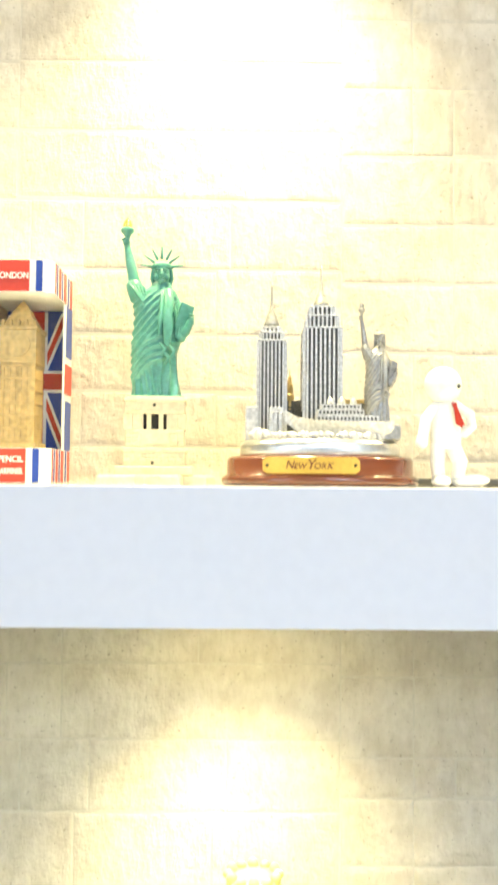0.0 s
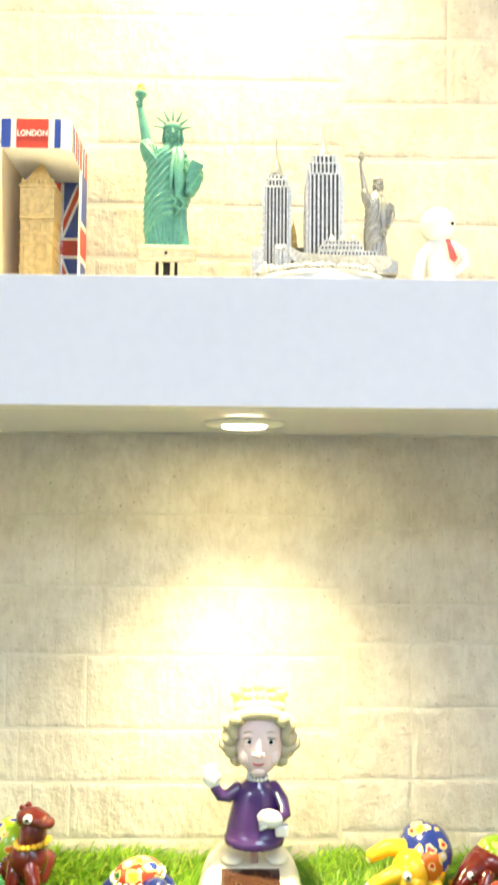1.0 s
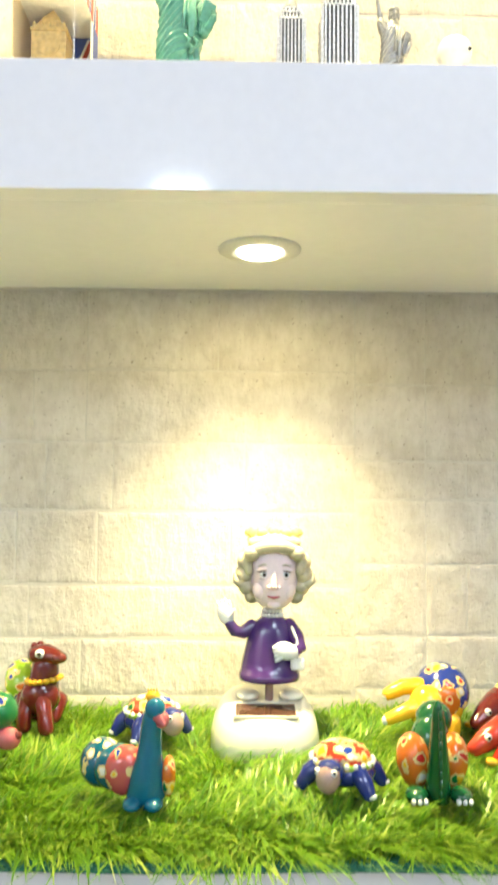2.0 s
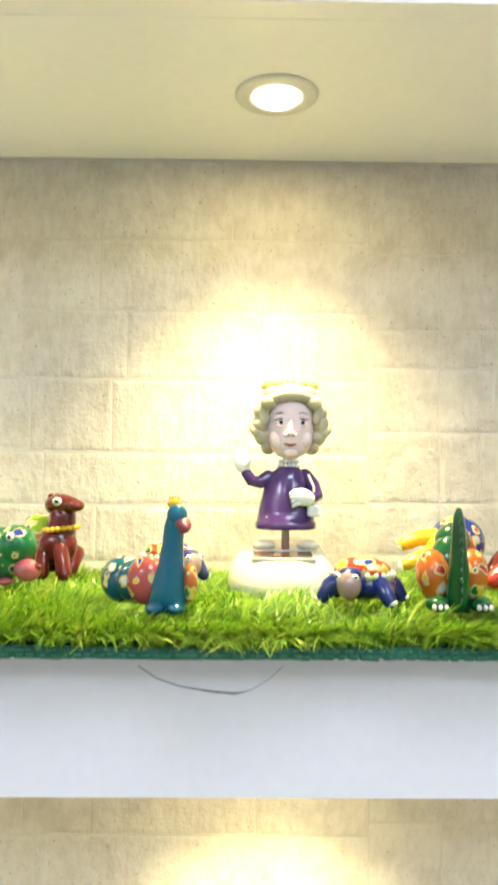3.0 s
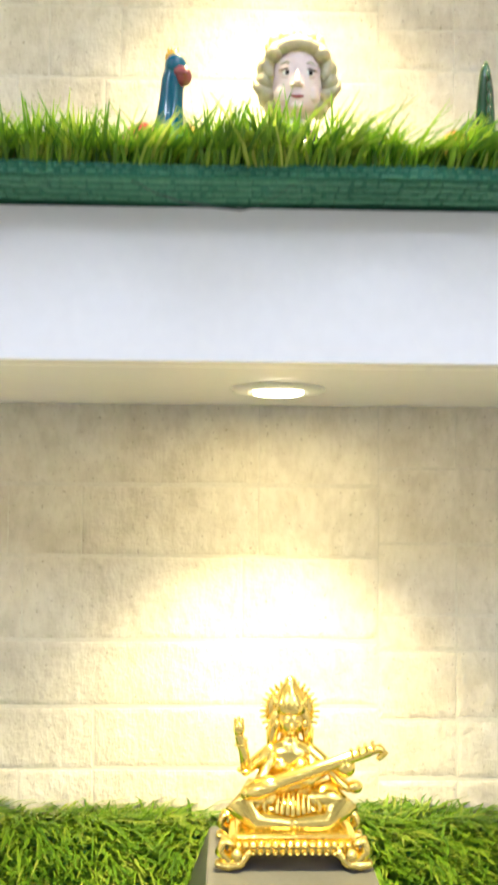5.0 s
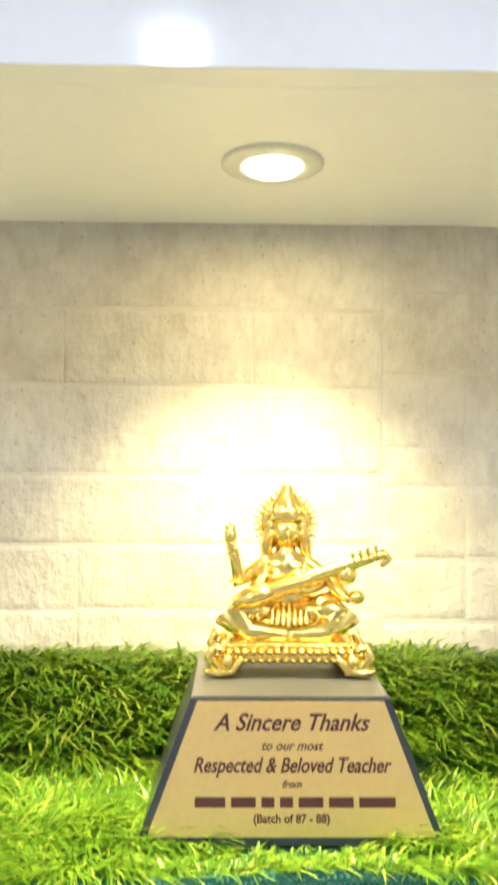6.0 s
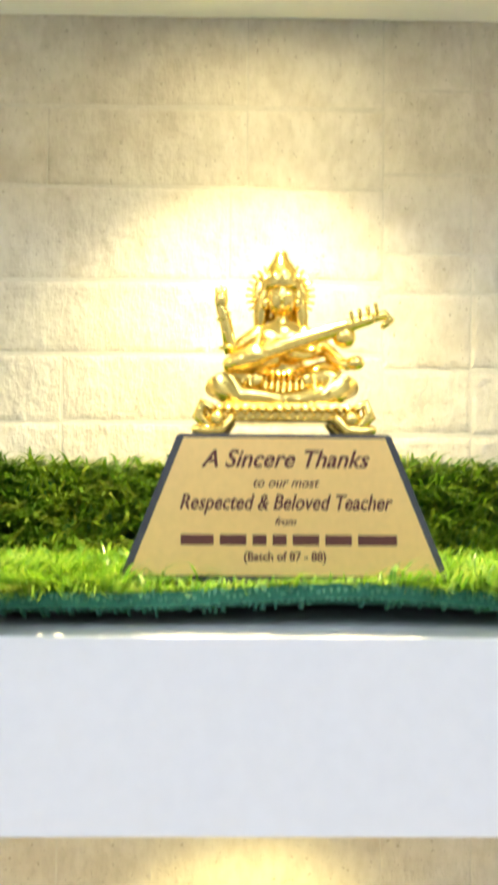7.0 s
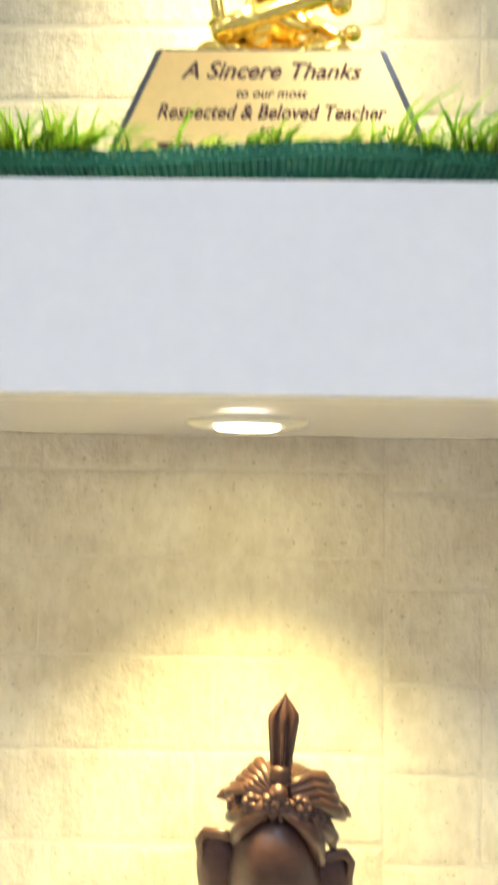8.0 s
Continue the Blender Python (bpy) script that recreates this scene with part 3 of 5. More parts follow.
    for i in range(5):
        tube(bm, [(-20.6 + 2.6 * i, -6.5 - 0.5 * i, 86 - 0.6 * i), (-15 + 2.4 * i, -9.2, 78 - 2 * i), (-8 + 2 * i, -10.4, 68 - 3 * i)], [0.8, 1.4, 0.7], green, 8)
    ell(bm, (-24.4, -1.5, 120), (2.9, 3.0, 3.6), green)
    tube(bm, [(-27, -3, 121.5), (-25, -4.4, 122)], [1.0, 1.0], green, 6)
    lathe(bm, [(1.5, 116), (1.8, 123), (3.0, 126), (5.0, 127.6), (5.2, 130), (4.0, 130.6), (3.2, 131)], (-23.6, -1.5, 0), green, 20)
    lathe(bm, [(3.0, 130), (3.5, 133), (2.6, 136), (0.4, 138.5)], (-23.6, -1.5, 0), gold, 16)
    # tablet arm
    tube(bm, [(11, 0, 77), (16.5, -1, 66), (18, -3, 54), (18, -7, 46)], [5, 5, 5, 4.2], green, 16)
    tube(bm, [(17, -6, 46), (22, -9, 50), (25.5, -10, 58)], [3.8, 3.2, 2.6], green, 12)
    for i in range(4):
        tube(bm, [(13 + 2.4 * i, -6.4, 70 - 3 * i), (15 + 1.8 * i, -8.6, 58 - 2 * i), (14 + 1.6 * i, -10, 45)], [0.8, 1.5, 0.8], green, 8)
    box(bm, (-5.4, -1.5, -9.5), (5.4, 1.5, 9.5), green, 0.7, m=pose(20.5, -8.5, 62, 6, 16, 22))
    for i in range(4):
        tube(bm, [(27.4, -8, 63 - 2.2 * i), (24.6, -12.2, 62.4 - 2.2 * i)], [1.1, 0.9], green, 6)


def liberty_statue():
    bm = bmesh.new()
    liberty_body(bm, 0, 2)
    bmesh.ops.translate(bm, verts=bm.verts, vec=(0, 0, 65))
    c = 1
    box(bm, (-22, -17, 52), (22, 17, 65), c, 0.8)
    box(bm, (-23, -18, 61), (23, 18, 63.5), c, 0.6)
    box(bm, (-22.5, -17.5, 54), (22.5, 17.5, 55.5), c, 0.4)
    for x in (-20, -13.2, -4.4, 4.4, 13.2, 20):
        w = 3.4 if abs(x) > 10 else 1.7
        box(bm, (x - w, -16.8, 40.5), (x + w, -13, 52), c, 0.4)
    box(bm, (-22, -13, 40.5), (22, 16.5, 52), 3)
    for x in (-11, 11):
        box(bm, (x - 2.4, -16.4, 40.5), (x + 2.4, -12.8, 52), c, 0.3)
    box(bm, (-22, -17, 27), (22, 17, 40.5), c, 0.6)
    box(bm, (-10, -17.8, 29), (10, -16, 38.5), c, 0.4)
    for k in range(4):
        for x in (-19, -14, 14, 19):
            box(bm, (x - 2.2, -17.8, 28 + 3 * k), (x + 2.2, -16, 30.4 + 3 * k), c, 0.3)
    box(bm, (-24, -19, 23.5), (24, 19, 27), c, 0.7)
    box(bm, (-22.5, -18, 13), (22.5, 18, 23.5), c, 0.5)
    for k in range(8):
        for j in range(2):
            x = -19 + 5.4 * k + (j * 2.4 - 1)
            box(bm, (x - 2, -18.9, 16 + 3.6 * j), (x + 2, -17, 18.6 + 3.6 * j), c, 0.3)
    lathe(bm, [(1.2, 0), (1.2, 1.2)], (0, 0, 0), 3, 12)
    for x, z in ((-0.5, 58.5), (-1.5, 15.5)):
        box(bm, (x - 1, -18.9, z - 1), (x + 1, -16.5, z + 1), 3)
    box(bm, (-29, -23, 6.5), (29, 23, 13.2), c, 1.0)
    star = []
    for z, f in ((0, 1.0), (5, 0.98), (7.0, 0.93)):
        star.append([(f * (46 if k % 2 == 0 else 33) * math.cos(2 * math.pi * k / 22), f * (38 if k % 2 == 0 else 28) * math.sin(2 * math.pi * k / 22), z) for k in range(22)])
    rings(bm, star, c, False)
    bmesh.ops.scale(bm, vec=(0.001,) * 3, verts=bm.verts)
    return single("statue", bm, [VERDIGRIS, CREAM, GOLD, DARK], pose(-0.0631, 0.165, Z1, 0, 0, 3), "green robed torch-bearing statue on a cream stone pedestal", "statue")


liberty_statue()


def tower(name, parent, x, y, stages, ribs, spire):
    """A pewter skyscraper: stepped stages (half width, z0, z1) with upright ribs over cores coloured dark as shade, in
    millimetres.
    """
    base = None
    for w, z0, z1 in stages:
        bm = bmesh.new()
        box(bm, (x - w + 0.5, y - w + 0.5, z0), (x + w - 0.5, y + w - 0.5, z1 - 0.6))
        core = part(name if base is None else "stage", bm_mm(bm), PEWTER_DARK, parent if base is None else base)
        base = base or core
        bm = bmesh.new()
        box(bm, (x - w - 0.5, y - w - 0.5, z1 - 1.2), (x + w + 0.5, y + w + 0.5, z1), 0, 0.3)
        part("cornice", bm_mm(bm), PEWTER, base)
        n = max(3, round(ribs * w / stages[0][0]))
        h = w / n * (0.42 if n > 4 else 0.5)
        for i in range(n):
            p = -w + (2 * w) * (i + 0.5) / n
            e = 0.9 if i in (0, n - 1) else 0
            for lo, hi in (((x + p - h, y - w - 0.7 - e, z0), (x + p + h, y + w + 0.7 + e, z1 - 0.5)), ((x - w - 0.7 - e, y + p - h, z0), (x + w + 0.7 + e, y + p + h, z1 - 0.5))):
                bm = bmesh.new()
                box(bm, lo, hi)
                part("rib", bm_mm(bm), PEWTER, base)
    bm = bmesh.new()
    lathe(bm, spire, (x, y, 0), 0, 14)
    part("spire", bm_mm(bm), SPIRE, base)
    return base


def bm_mm(bm):
    bmesh.ops.scale(bm, vec=(0.001,) * 3, verts=bm.verts)
    return bm


def city_souvenir():
    t = thing("city_souvenir", pose(0.0582, 0.13, Z1), "pewter skyline souvenir on a round varnished wooden base", "souvenir")
    bm = bmesh.new()
    lathe(bm, [(68, 0), (70, 1.2), (70.5, 4.5), (68.5, 6.5), (66.5, 7.5), (66.5, 17.5), (65, 19.6), (62, 20.4), (40, 20.5)], n=72, sy=0.72)
    bmesh.ops.scale(bm, vec=(0.001,) * 3, verts=bm.verts)
    part("wooden_base", bm, WOOD, t, "glossy red-brown wooden base")
    bm = bmesh.new()
    lathe(bm, [(56.5, 20.5), (57, 22), (57, 28), (54, 31.5), (48, 33), (30, 33.4)], n=64, sy=0.72)
    bmesh.ops.scale(bm, vec=(0.001,) * 3, verts=bm.verts)
    part("plinth", bm, SILVER, t, "plain silver disc")
    # the curved plate follows the front of the base
    bm = bmesh.new()
    loops = []
    for i in range(25):
        x = -42 + 64 * i / 24
        y = -0.72 * math.sqrt(67 ** 2 - x * x)
        e = 1.0 if 0 < i < 24 else 0.6
        loops.append([(x, y - 0.9, 13.6 - 5.4 * e), (x, y - 0.9, 13.6 + 5.4 * e), (x, y + 0.6, 13.6 + 5.4 * e), (x, y + 0.6, 13.6 - 5.4 * e)])
    rings(bm, loops, 0, False)
    bmesh.ops.scale(bm, vec=(0.001,) * 3, verts=bm.verts)
    plate = part("name_plate", bm, GOLD_PLATE, t, "yellow brass name plate")
    for x in (-39, 19):
        bm = bmesh.new()
        ell(bm, (x, -0.72 * math.sqrt(67 ** 2 - x * x) - 1.2, 13.6), 1.2, u=10, v=6)
        bmesh.ops.scale(bm, vec=(0.001,) * 3, verts=bm.verts)
        part("screw", bm, DARK, plate)
    for ch, x, up, sz in (("N", -24.5, 0.2, 6.5), ("E", -20.6, -0.6, 4.6), ("W", -16.6, -0.6, 4.6), ("Y", -11, 0.4, 8.2), ("O", -6.6, -0.5, 5), ("R", -2.4, -0.5, 5), ("K", 1.8, -0.4, 5.4)):
        y = -0.72 * math.sqrt(67 ** 2 - x * x) - 1.1
        writing(ch, sz / 1000 * 1.15, pose(x / 1000, y / 1000, (13.4 + up) / 1000, 90, 0, math.degrees(math.atan2(0.72 * x, math.sqrt(67 ** 2 - x * x)))), INK, plate, 0.25, "letter", bold=0.00004)
    tower("art_deco_tower", t, -35, 2, [(9.4, 33, 104), (7.6, 104, 110), (6.0, 110, 114)], 7, [(5.8, 113.5), (5.2, 117), (3.8, 122), (2.2, 126), (1.1, 129), (0.8, 136), (0.65, 144), (0.4, 147)])
    tower("tall_tower", t, 1, 2, [(14.5, 33, 46), (12.6, 46, 113), (10.6, 113, 122), (8, 122, 129)], 9, [(6.2, 128.5), (5.6, 132), (4.0, 134), (3.6, 137.5), (1.7, 139.5), (1.3, 148), (0.9, 149.5), (0.7, 156), (0.4, 160)])
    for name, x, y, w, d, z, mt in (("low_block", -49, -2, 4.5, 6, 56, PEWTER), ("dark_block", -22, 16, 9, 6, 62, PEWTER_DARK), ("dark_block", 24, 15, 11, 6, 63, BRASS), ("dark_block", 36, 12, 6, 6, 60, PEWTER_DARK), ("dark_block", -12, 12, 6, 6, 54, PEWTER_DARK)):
        bm = bmesh.new()
        box(bm, (x - w, y - d, 32), (x + w, y + d, z), 0, 0.5)
        for k in range(int((z - 36) / 4)):
            box(bm, (x - w - 0.4, y - d - 0.4, 36 + 4 * k), (x + w + 0.4, y + d + 0.4, 37.4 + 4 * k), 0)
        bmesh.ops.scale(bm, vec=(0.001,) * 3, verts=bm.verts)
        part(name, bm, mt, t)
    bm = bmesh.new()
    lathe(bm, [(3.4, 55), (3.4, 66), (2.6, 67), (2.6, 73), (1.8, 75), (1.4, 79), (0.5, 81), (0.2, 85)], (-21, 13, 0), 0, 8, smooth=False)
    bmesh.ops.scale(bm, vec=(0.001,) * 3, verts=bm.verts)
    part("domed_tower", bm, BRASS, t, "small brass tower")
    # ferry with two decks
    bm = bmesh.new()
    hull = []
    for x, w, z0, z1 in ((-26, 0.6, 44, 52), (-18, 4, 37, 47), (-6, 6.5, 35, 45), (20, 7, 35, 44), (42, 6, 35, 44.5), (49, 3, 38, 45.5)):
        hull.append([(x, -22 - w, z1), (x, -22 - 0.5 * w, z0), (x, -22 + 0.5 * w, z0), (x, -22 + w, z1)])
    rings(bm, hull, 0, False)
    for x0, x1, w, z0, z1 in ((-5, 38, 5.2, 44, 48.2), (-4, 28, 4.6, 48.4, 52.5), (-1, 26, 4.0, 52.6, 56.2)):
        box(bm, (x0, -22 - w, z0), (x1, -22 + w, z1), 0, 0.3)
        for k in range(int((x1 - x0) / 2.6)):
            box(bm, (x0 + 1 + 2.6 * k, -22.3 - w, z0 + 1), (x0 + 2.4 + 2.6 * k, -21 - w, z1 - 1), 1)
    for x in (5, 13, 21):
        lathe(bm, [(2.4, 56), (2.4, 58), (1.4, 60.5), (0.3, 61.5)], (x, -22, 0), 0, 12)
    bmesh.ops.scale(bm, vec=(0.001,) * 3, verts=bm.verts)
    part("ferry", bm, [PEWTER, PEWTER_DARK], t)
    # broken water along the front
    rg = random.Random(4)
    bm = bmesh.new()
    for i in range(46):
        a = radians(185 + 170 * i / 45)
        ell(bm, (50 * math.cos(a) + rg.uniform(-1, 1), 36 * math.sin(a) + rg.uniform(-1, 1), 34), (rg.uniform(1.8, 3.6), 2.6, rg.uniform(1.2, 3.4)), 0, (0, rg.uniform(-30, 30), 0), 8, 6)
    for i in range(10):
        ell(bm, (-44 + rg.uniform(-7, 9), -18 + rg.uniform(-6, 6), 35), (3.4, 3, rg.uniform(2, 6)), 0, (0, rg.uniform(-30, 30), 0), 8, 6)
    bmesh.ops.scale(bm, vec=(0.001,) * 3, verts=bm.verts)
    tagged(part("water", bm, PEWTER, t), kind="stuff")
    bm = bmesh.new()
    tube(bm, [(-33, -20, 34), (-33, -20, 50)], [2.6, 2.2], 0, 8)
    box(bm, (-37, -23, 50), (-28, -17, 54), 0, 0.5)
    for x in (-36, -29.5):
        box(bm, (x - 1.2, -22, 34), (x + 1.2, -18, 51), 0, 0.3)
    tube(bm, [(-28, -20, 51), (-24, -20, 43), (-14, -20, 39), (6, -20, 40)], [0.8] * 4, 0, 6)
    bmesh.ops.scale(bm, vec=(0.001,) * 3, verts=bm.verts)
    part("bridge_tower", bm, PEWTER, t)
    bm = bmesh.new()
    liberty_body(bm, 0, 0, False)
    bmesh.ops.scale(bm, vec=(0.00048, 0.00052, 0.00064), verts=bm.verts)
    bmesh.ops.translate(bm, verts=bm.verts, vec=(0.0395, -0.012, 0.042))
    box(bm, (0.025, -0.024, 0.032), (0.054, 0.0, 0.0425), 0, 0.001)
    part("small_statue", bm, SPIRE, t)


_k = Mat("name_plate_brass", rough=0.35, metal=0.4)
GOLD_PLATE = _k.varied((0.58, 0.38, 0.06), (0.66, 0.45, 0.10), 40).m
city_souvenir()


def tie_figure():
    """A white toy figure with a red tie, one hand on its hip, in millimetres."""
    bm = bmesh.new()
    ell(bm, (0, 0, 71), (13, 12.5, 13), 0, u=28, v=18)
    robe(bm, [(26, 2, 0, 8, 6.5, 0, 3, 0), (30, 2, 0, 10.5, 7.5, 0, 3, 0), (38, 2, 0, 11, 8, 0, 3, 0), (48, 2, 0, 10, 7.2, 0, 3, 0), (56, 2, 0, 8.5, 6, 0, 3, 0), (60, 1.5, 0, 5, 4, 0, 3, 0)], 0, 24)
    tube(bm, [(-5, 0, 55), (-12, -1, 47), (-14.5, -3, 36), (-16, -4, 30)], [4.6, 4.3, 3.8, 4.6], 0, 14)
    tube(bm, [(9, 0, 56), (19, 0, 50), (20, -1, 42), (14, -3, 37)], [4.4, 3.8, 3.4, 3.2], 0, 14)
    tube(bm, [(-3, 0, 30), (-4, 0, 16), (-3, 0, 6)], [5.6, 5, 4.6], 0, 14)
    tube(bm, [(6, 0, 30), (11, -3, 17), (10, -1, 7)], [5.8, 5.4, 4.8], 0, 14)
    ell(bm, (-2, -3, 3.6), (6.6, 10, 4.2), 0)
    ell(bm, (18, -4, 4), (13, 8, 4.6), 0, (0, -4, -12))
    ell(bm, (8.5, -10.6, 69), (1.3, 0.9, 1.5), 1, u=10, v=8)
    for pts in ([(4, -7.6, 58), (7, -8.2, 58), (7.6, -8.6, 55), (4.4, -8.2, 55)],):
        rings(bm, [pts, [(x, y - 1.2, z) for x, y, z in pts]], 2, False)
    pts = [(5, -8.2, 55), (7.4, -8.4, 55), (12.2, -9.4, 43), (10, -9.6, 40.5), (6.6, -9.4, 43)]
    rings(bm, [pts, [(x, y - 1.3, z) for x, y, z in pts]], 2, False)
    bmesh.ops.scale(bm, vec=(0.001,) * 3, verts=bm.verts)
    single("toy_figure", bm, [P_WHITE, P_BLACK, P_RED], pose(0.1424, 0.112, Z1), "plain white toy figure with a red tie", "toy figure")


tie_figure()

# Low dark grey bar at the right, behind the toy figure.
bm = bmesh.new()
box(bm, (0.128, 0.165, Z1), (0.30, 0.215, Z1 + 0.006), bevel=0.002)
single("flat_strip", bm, CHARCOAL, pose(0, 0, 0), "flat dark grey strip lying against the wall", "tray")


def boxed_tower():
    """A window box with a brass clock tower in it."""
    w, d, h = 0.055, 0.072, 0.168
    t = thing("gift_box", pose(-0.1685, 0.153, Z1, 0, 0, 0), "red, white and blue window box holding a brass clock tower", "gift box")

    def band(name, z0, z1):
        bm = bmesh.new()
        arc = [(w / 2 - 0.008 + 0.008 * math.sin(q), 0.008 - 0.008 * math.cos(q)) for q in (math.pi / 2 * k / 8 for k in range(9))]
        plan = [(-w / 2, 0)] + arc + [(w / 2, d), (-w / 2, d)]
        rings(bm, [[(px, py, z) for px, py in plan] for z in (z0, z1)], 0, False)
        base = part(name, bm, CARD_WHITE, t)
        for mt, a, b in ((CARD_BLUE, 0, 0.008), (CARD_RED, 0.012, 0.038), (CARD_BLUE, 0.0425, w - 0.0072)):
            bm = bmesh.new()
            box(bm, (-w / 2 + a, -0.0005, z0 + 0.0004), (-w / 2 + b - 0.0004, 0.001, z1 - 0.0004))
            part("printed_stripe", bm, mt, base)
        for i, (a, b) in enumerate(((0.0085, 0.0105), (0.014, 0.0165), (0.021, 0.027), (0.031, 0.0335), (0.038, 0.046), (0.052, 0.056), (0.061, 0.068))):
            bm = bmesh.new()
            box(bm, (w / 2 - 0.001, a, z0 + 0.0004), (w / 2 + 0.0005, b, z1 - 0.0004))
            part("printed_stripe", bm, (CARD_RED, CARD_BLUE)[i % 2], base)
        return base

    top = band("top_band", h - 0.0245, h)
    low = band("bottom_band", 0, 0.026)
    writing("LONDON", 0.0066, pose(-0.0026, -0.0008, h - 0.0125, 90), CARD_WHITE, top, name="lettering", bold=0.00012, squeeze=0.84)
    writing("PENCIL", 0.0064, pose(-0.001, -0.0008, 0.0175, 90), CARD_WHITE, low, name="lettering", bold=0.0001, squeeze=0.9)
    writing("SHARPENER", 0.0060, pose(-0.0026, -0.0008, 0.0085, 90), CARD_WHITE, low, name="lettering", bold=0.0001, squeeze=0.66)
    bm = bmesh.new()
    box(bm, (-w / 2, d - 0.0012, 0.026), (w / 2, d, h - 0.0245), 0)
    box(bm, (-w / 2, 0.0, 0.026), (-w / 2 + 0.001, d - 0.0012, h - 0.0245), 0)
    part("back_panel", bm, CARD_KRAFT, t, "brown card inside")
    # flag printed on the back, seen through the wrap-round window
    z0, z1, x, zc, open_to = 0.026, h - 0.0245, w / 2, h / 2, 0.042
    bm = bmesh.new()
    box(bm, (-x + 0.0012, d - 0.0022, z0), (x - 0.0012, d - 0.0014, z1))
    flag = part("flag_panel", bm, CARD_BLUE, t, "printed flag panel")

    def stripe(a, b, half, mt, proud):
        a, b = Vector((a[0], 0, a[1])), Vector((b[0], 0, b[1]))
        q = Vector((-(b - a).z, 0, (b - a).x)).normalized() * half
        lp = [a - q, b - q, b + q, a + q]
        bm = bmesh.new()
        rings(bm, [[(p.x, d - 0.0021, p.z) for p in lp], [(p.x, d - 0.0022 - proud, p.z) for p in lp]], 0, False)
        part("flag_stripe", bm, (CARD_WHITE, CARD_RED)[mt], flag)

    fx, fz = x - 0.005, z1 - zc - 0.003
    for sgn in (1, -1):
        stripe((-fx, zc - sgn * fz), (fx, zc + sgn * fz), 0.0040, 0, 0.0003 + 0.0001 * sgn)
        stripe((-fx, zc - sgn * fz), (fx, zc + sgn * fz), 0.0019, 1, 0.0006 + 0.0001 * sgn)
    stripe((0, z0 + 0.001), (0, z1 - 0.001), 0.0075, 0, 0.0009)
    stripe((-x + 0.0016, zc), (x - 0.0016, zc), 0.0092, 0, 0.0011)
    stripe((0, z0 + 0.001), (0, z1 - 0.001), 0.0050, 1, 0.0013)
    stripe((-x + 0.0016, zc), (x - 0.0016, zc), 0.0067, 1, 0.0015)
    bm = bmesh.new()
    box(bm, (x - 0.001, open_to, z0), (x, d - 0.0012, z1))
    side = part("side_panel", bm, CARD_WHITE, t, "printed card side")
    for mt, ya, yb, za, zb in ((CARD_BLUE, open_to + 0.007, d - 0.003, z0, zc - 0.018), (CARD_RED, open_to + 0.004, d - 0.002, zc - 0.012, zc + 0.012), (CARD_BLUE, open_to + 0.007, d - 0.003, zc + 0.018, z1)):
        bm = bmesh.new()
        box(bm, (x - 0.0005, ya, za), (x + 0.0004, yb, zb))
        part("printed_stripe", bm, mt, side)
    bm = bmesh.new()
    lp = [(x - 0.008 + 0.0078 * math.sin(q), 0.0082 - 0.0078 * math.cos(q)) for q in (math.pi / 2 * k / 8 for k in range(9))]
    pts = [(-x + 0.001, 0.0004)] + lp + [(x - 0.0002, open_to)]
    lo_, hi_ = [[bm.verts.new((px, py, z)) for px, py in pts] for z in (z0, z1)]
    for i in range(len(pts) - 1):
        bm.faces.new((lo_[i], lo_[i + 1], hi_[i + 1], hi_[i])).smooth = True
    win = part("plastic_window", bm, CLEAR, t, "clear creased plastic window")
    win.visible_shadow = False
    # clock tower inside
    bm = bmesh.new()
    cx, cy = -0.002, 0.03
    for hw, a, b in ((15.5, 26, 31), (13.2, 31, 92), (14.2, 92, 95), (14, 95, 118), (15, 118, 121)):
        box(bm, (cx * 1000 - hw, cy * 1000 - hw, a), (cx * 1000 + hw, cy * 1000 + hw, b), 0, 0.5)
    for k in range(6):
        for s in range(6):
            z = 34 + 9.5 * k
            xx = cx * 1000 - 11 + 4.4 * s
            box(bm, (xx - 1.1, cy * 1000 - 14.2, z), (xx + 1.1, cy * 1000 - 12.8, z + 7), 0, 0.3)
        box(bm, (cx * 1000 - 13.9, cy * 1000 - 14.4, 42 + 9.5 * k), (cx * 1000 + 13.9, cy * 1000 + 14, 43.2 + 9.5 * k), 0, 0.3)
    for s in range(5):
        ell(bm, (cx * 1000 - 12 + 6 * s, cy * 1000 - 13, 123), (1.6, 1.6, 3.4), 0, u=8, v=6)
    rings(bm, [[(cx * 1000 + q * hw, cy * 1000 + r * hw, z) for q, r in ((-1, -1), (1, -1), (1, 1), (-1, 1))] for hw, z in ((13, 121), (7.5, 131), (7, 133), (4.5, 137), (0.6, 143))], 0, False)
    ci = [(cx * 1000 + 9.5 * math.cos(2 * math.pi * k / 28), cy * 1000 - 14.8, 106.5 + 9.5 * math.sin(2 * math.pi * k / 28)) for k in range(28)]
    rings(bm, [ci, [(a, b + 1.2, c) for a, b, c in ci]], 0, False)
    bmesh.ops.scale(bm, vec=(0.001,) * 3, verts=bm.verts)
    part("clock_tower", bm, BRASS, t, "ribbed brass clock tower")


boxed_tower()

# ---- middle shelf ----
G2 = Z2 + 0.0105
ON_GRASS = G2 + 0.0165


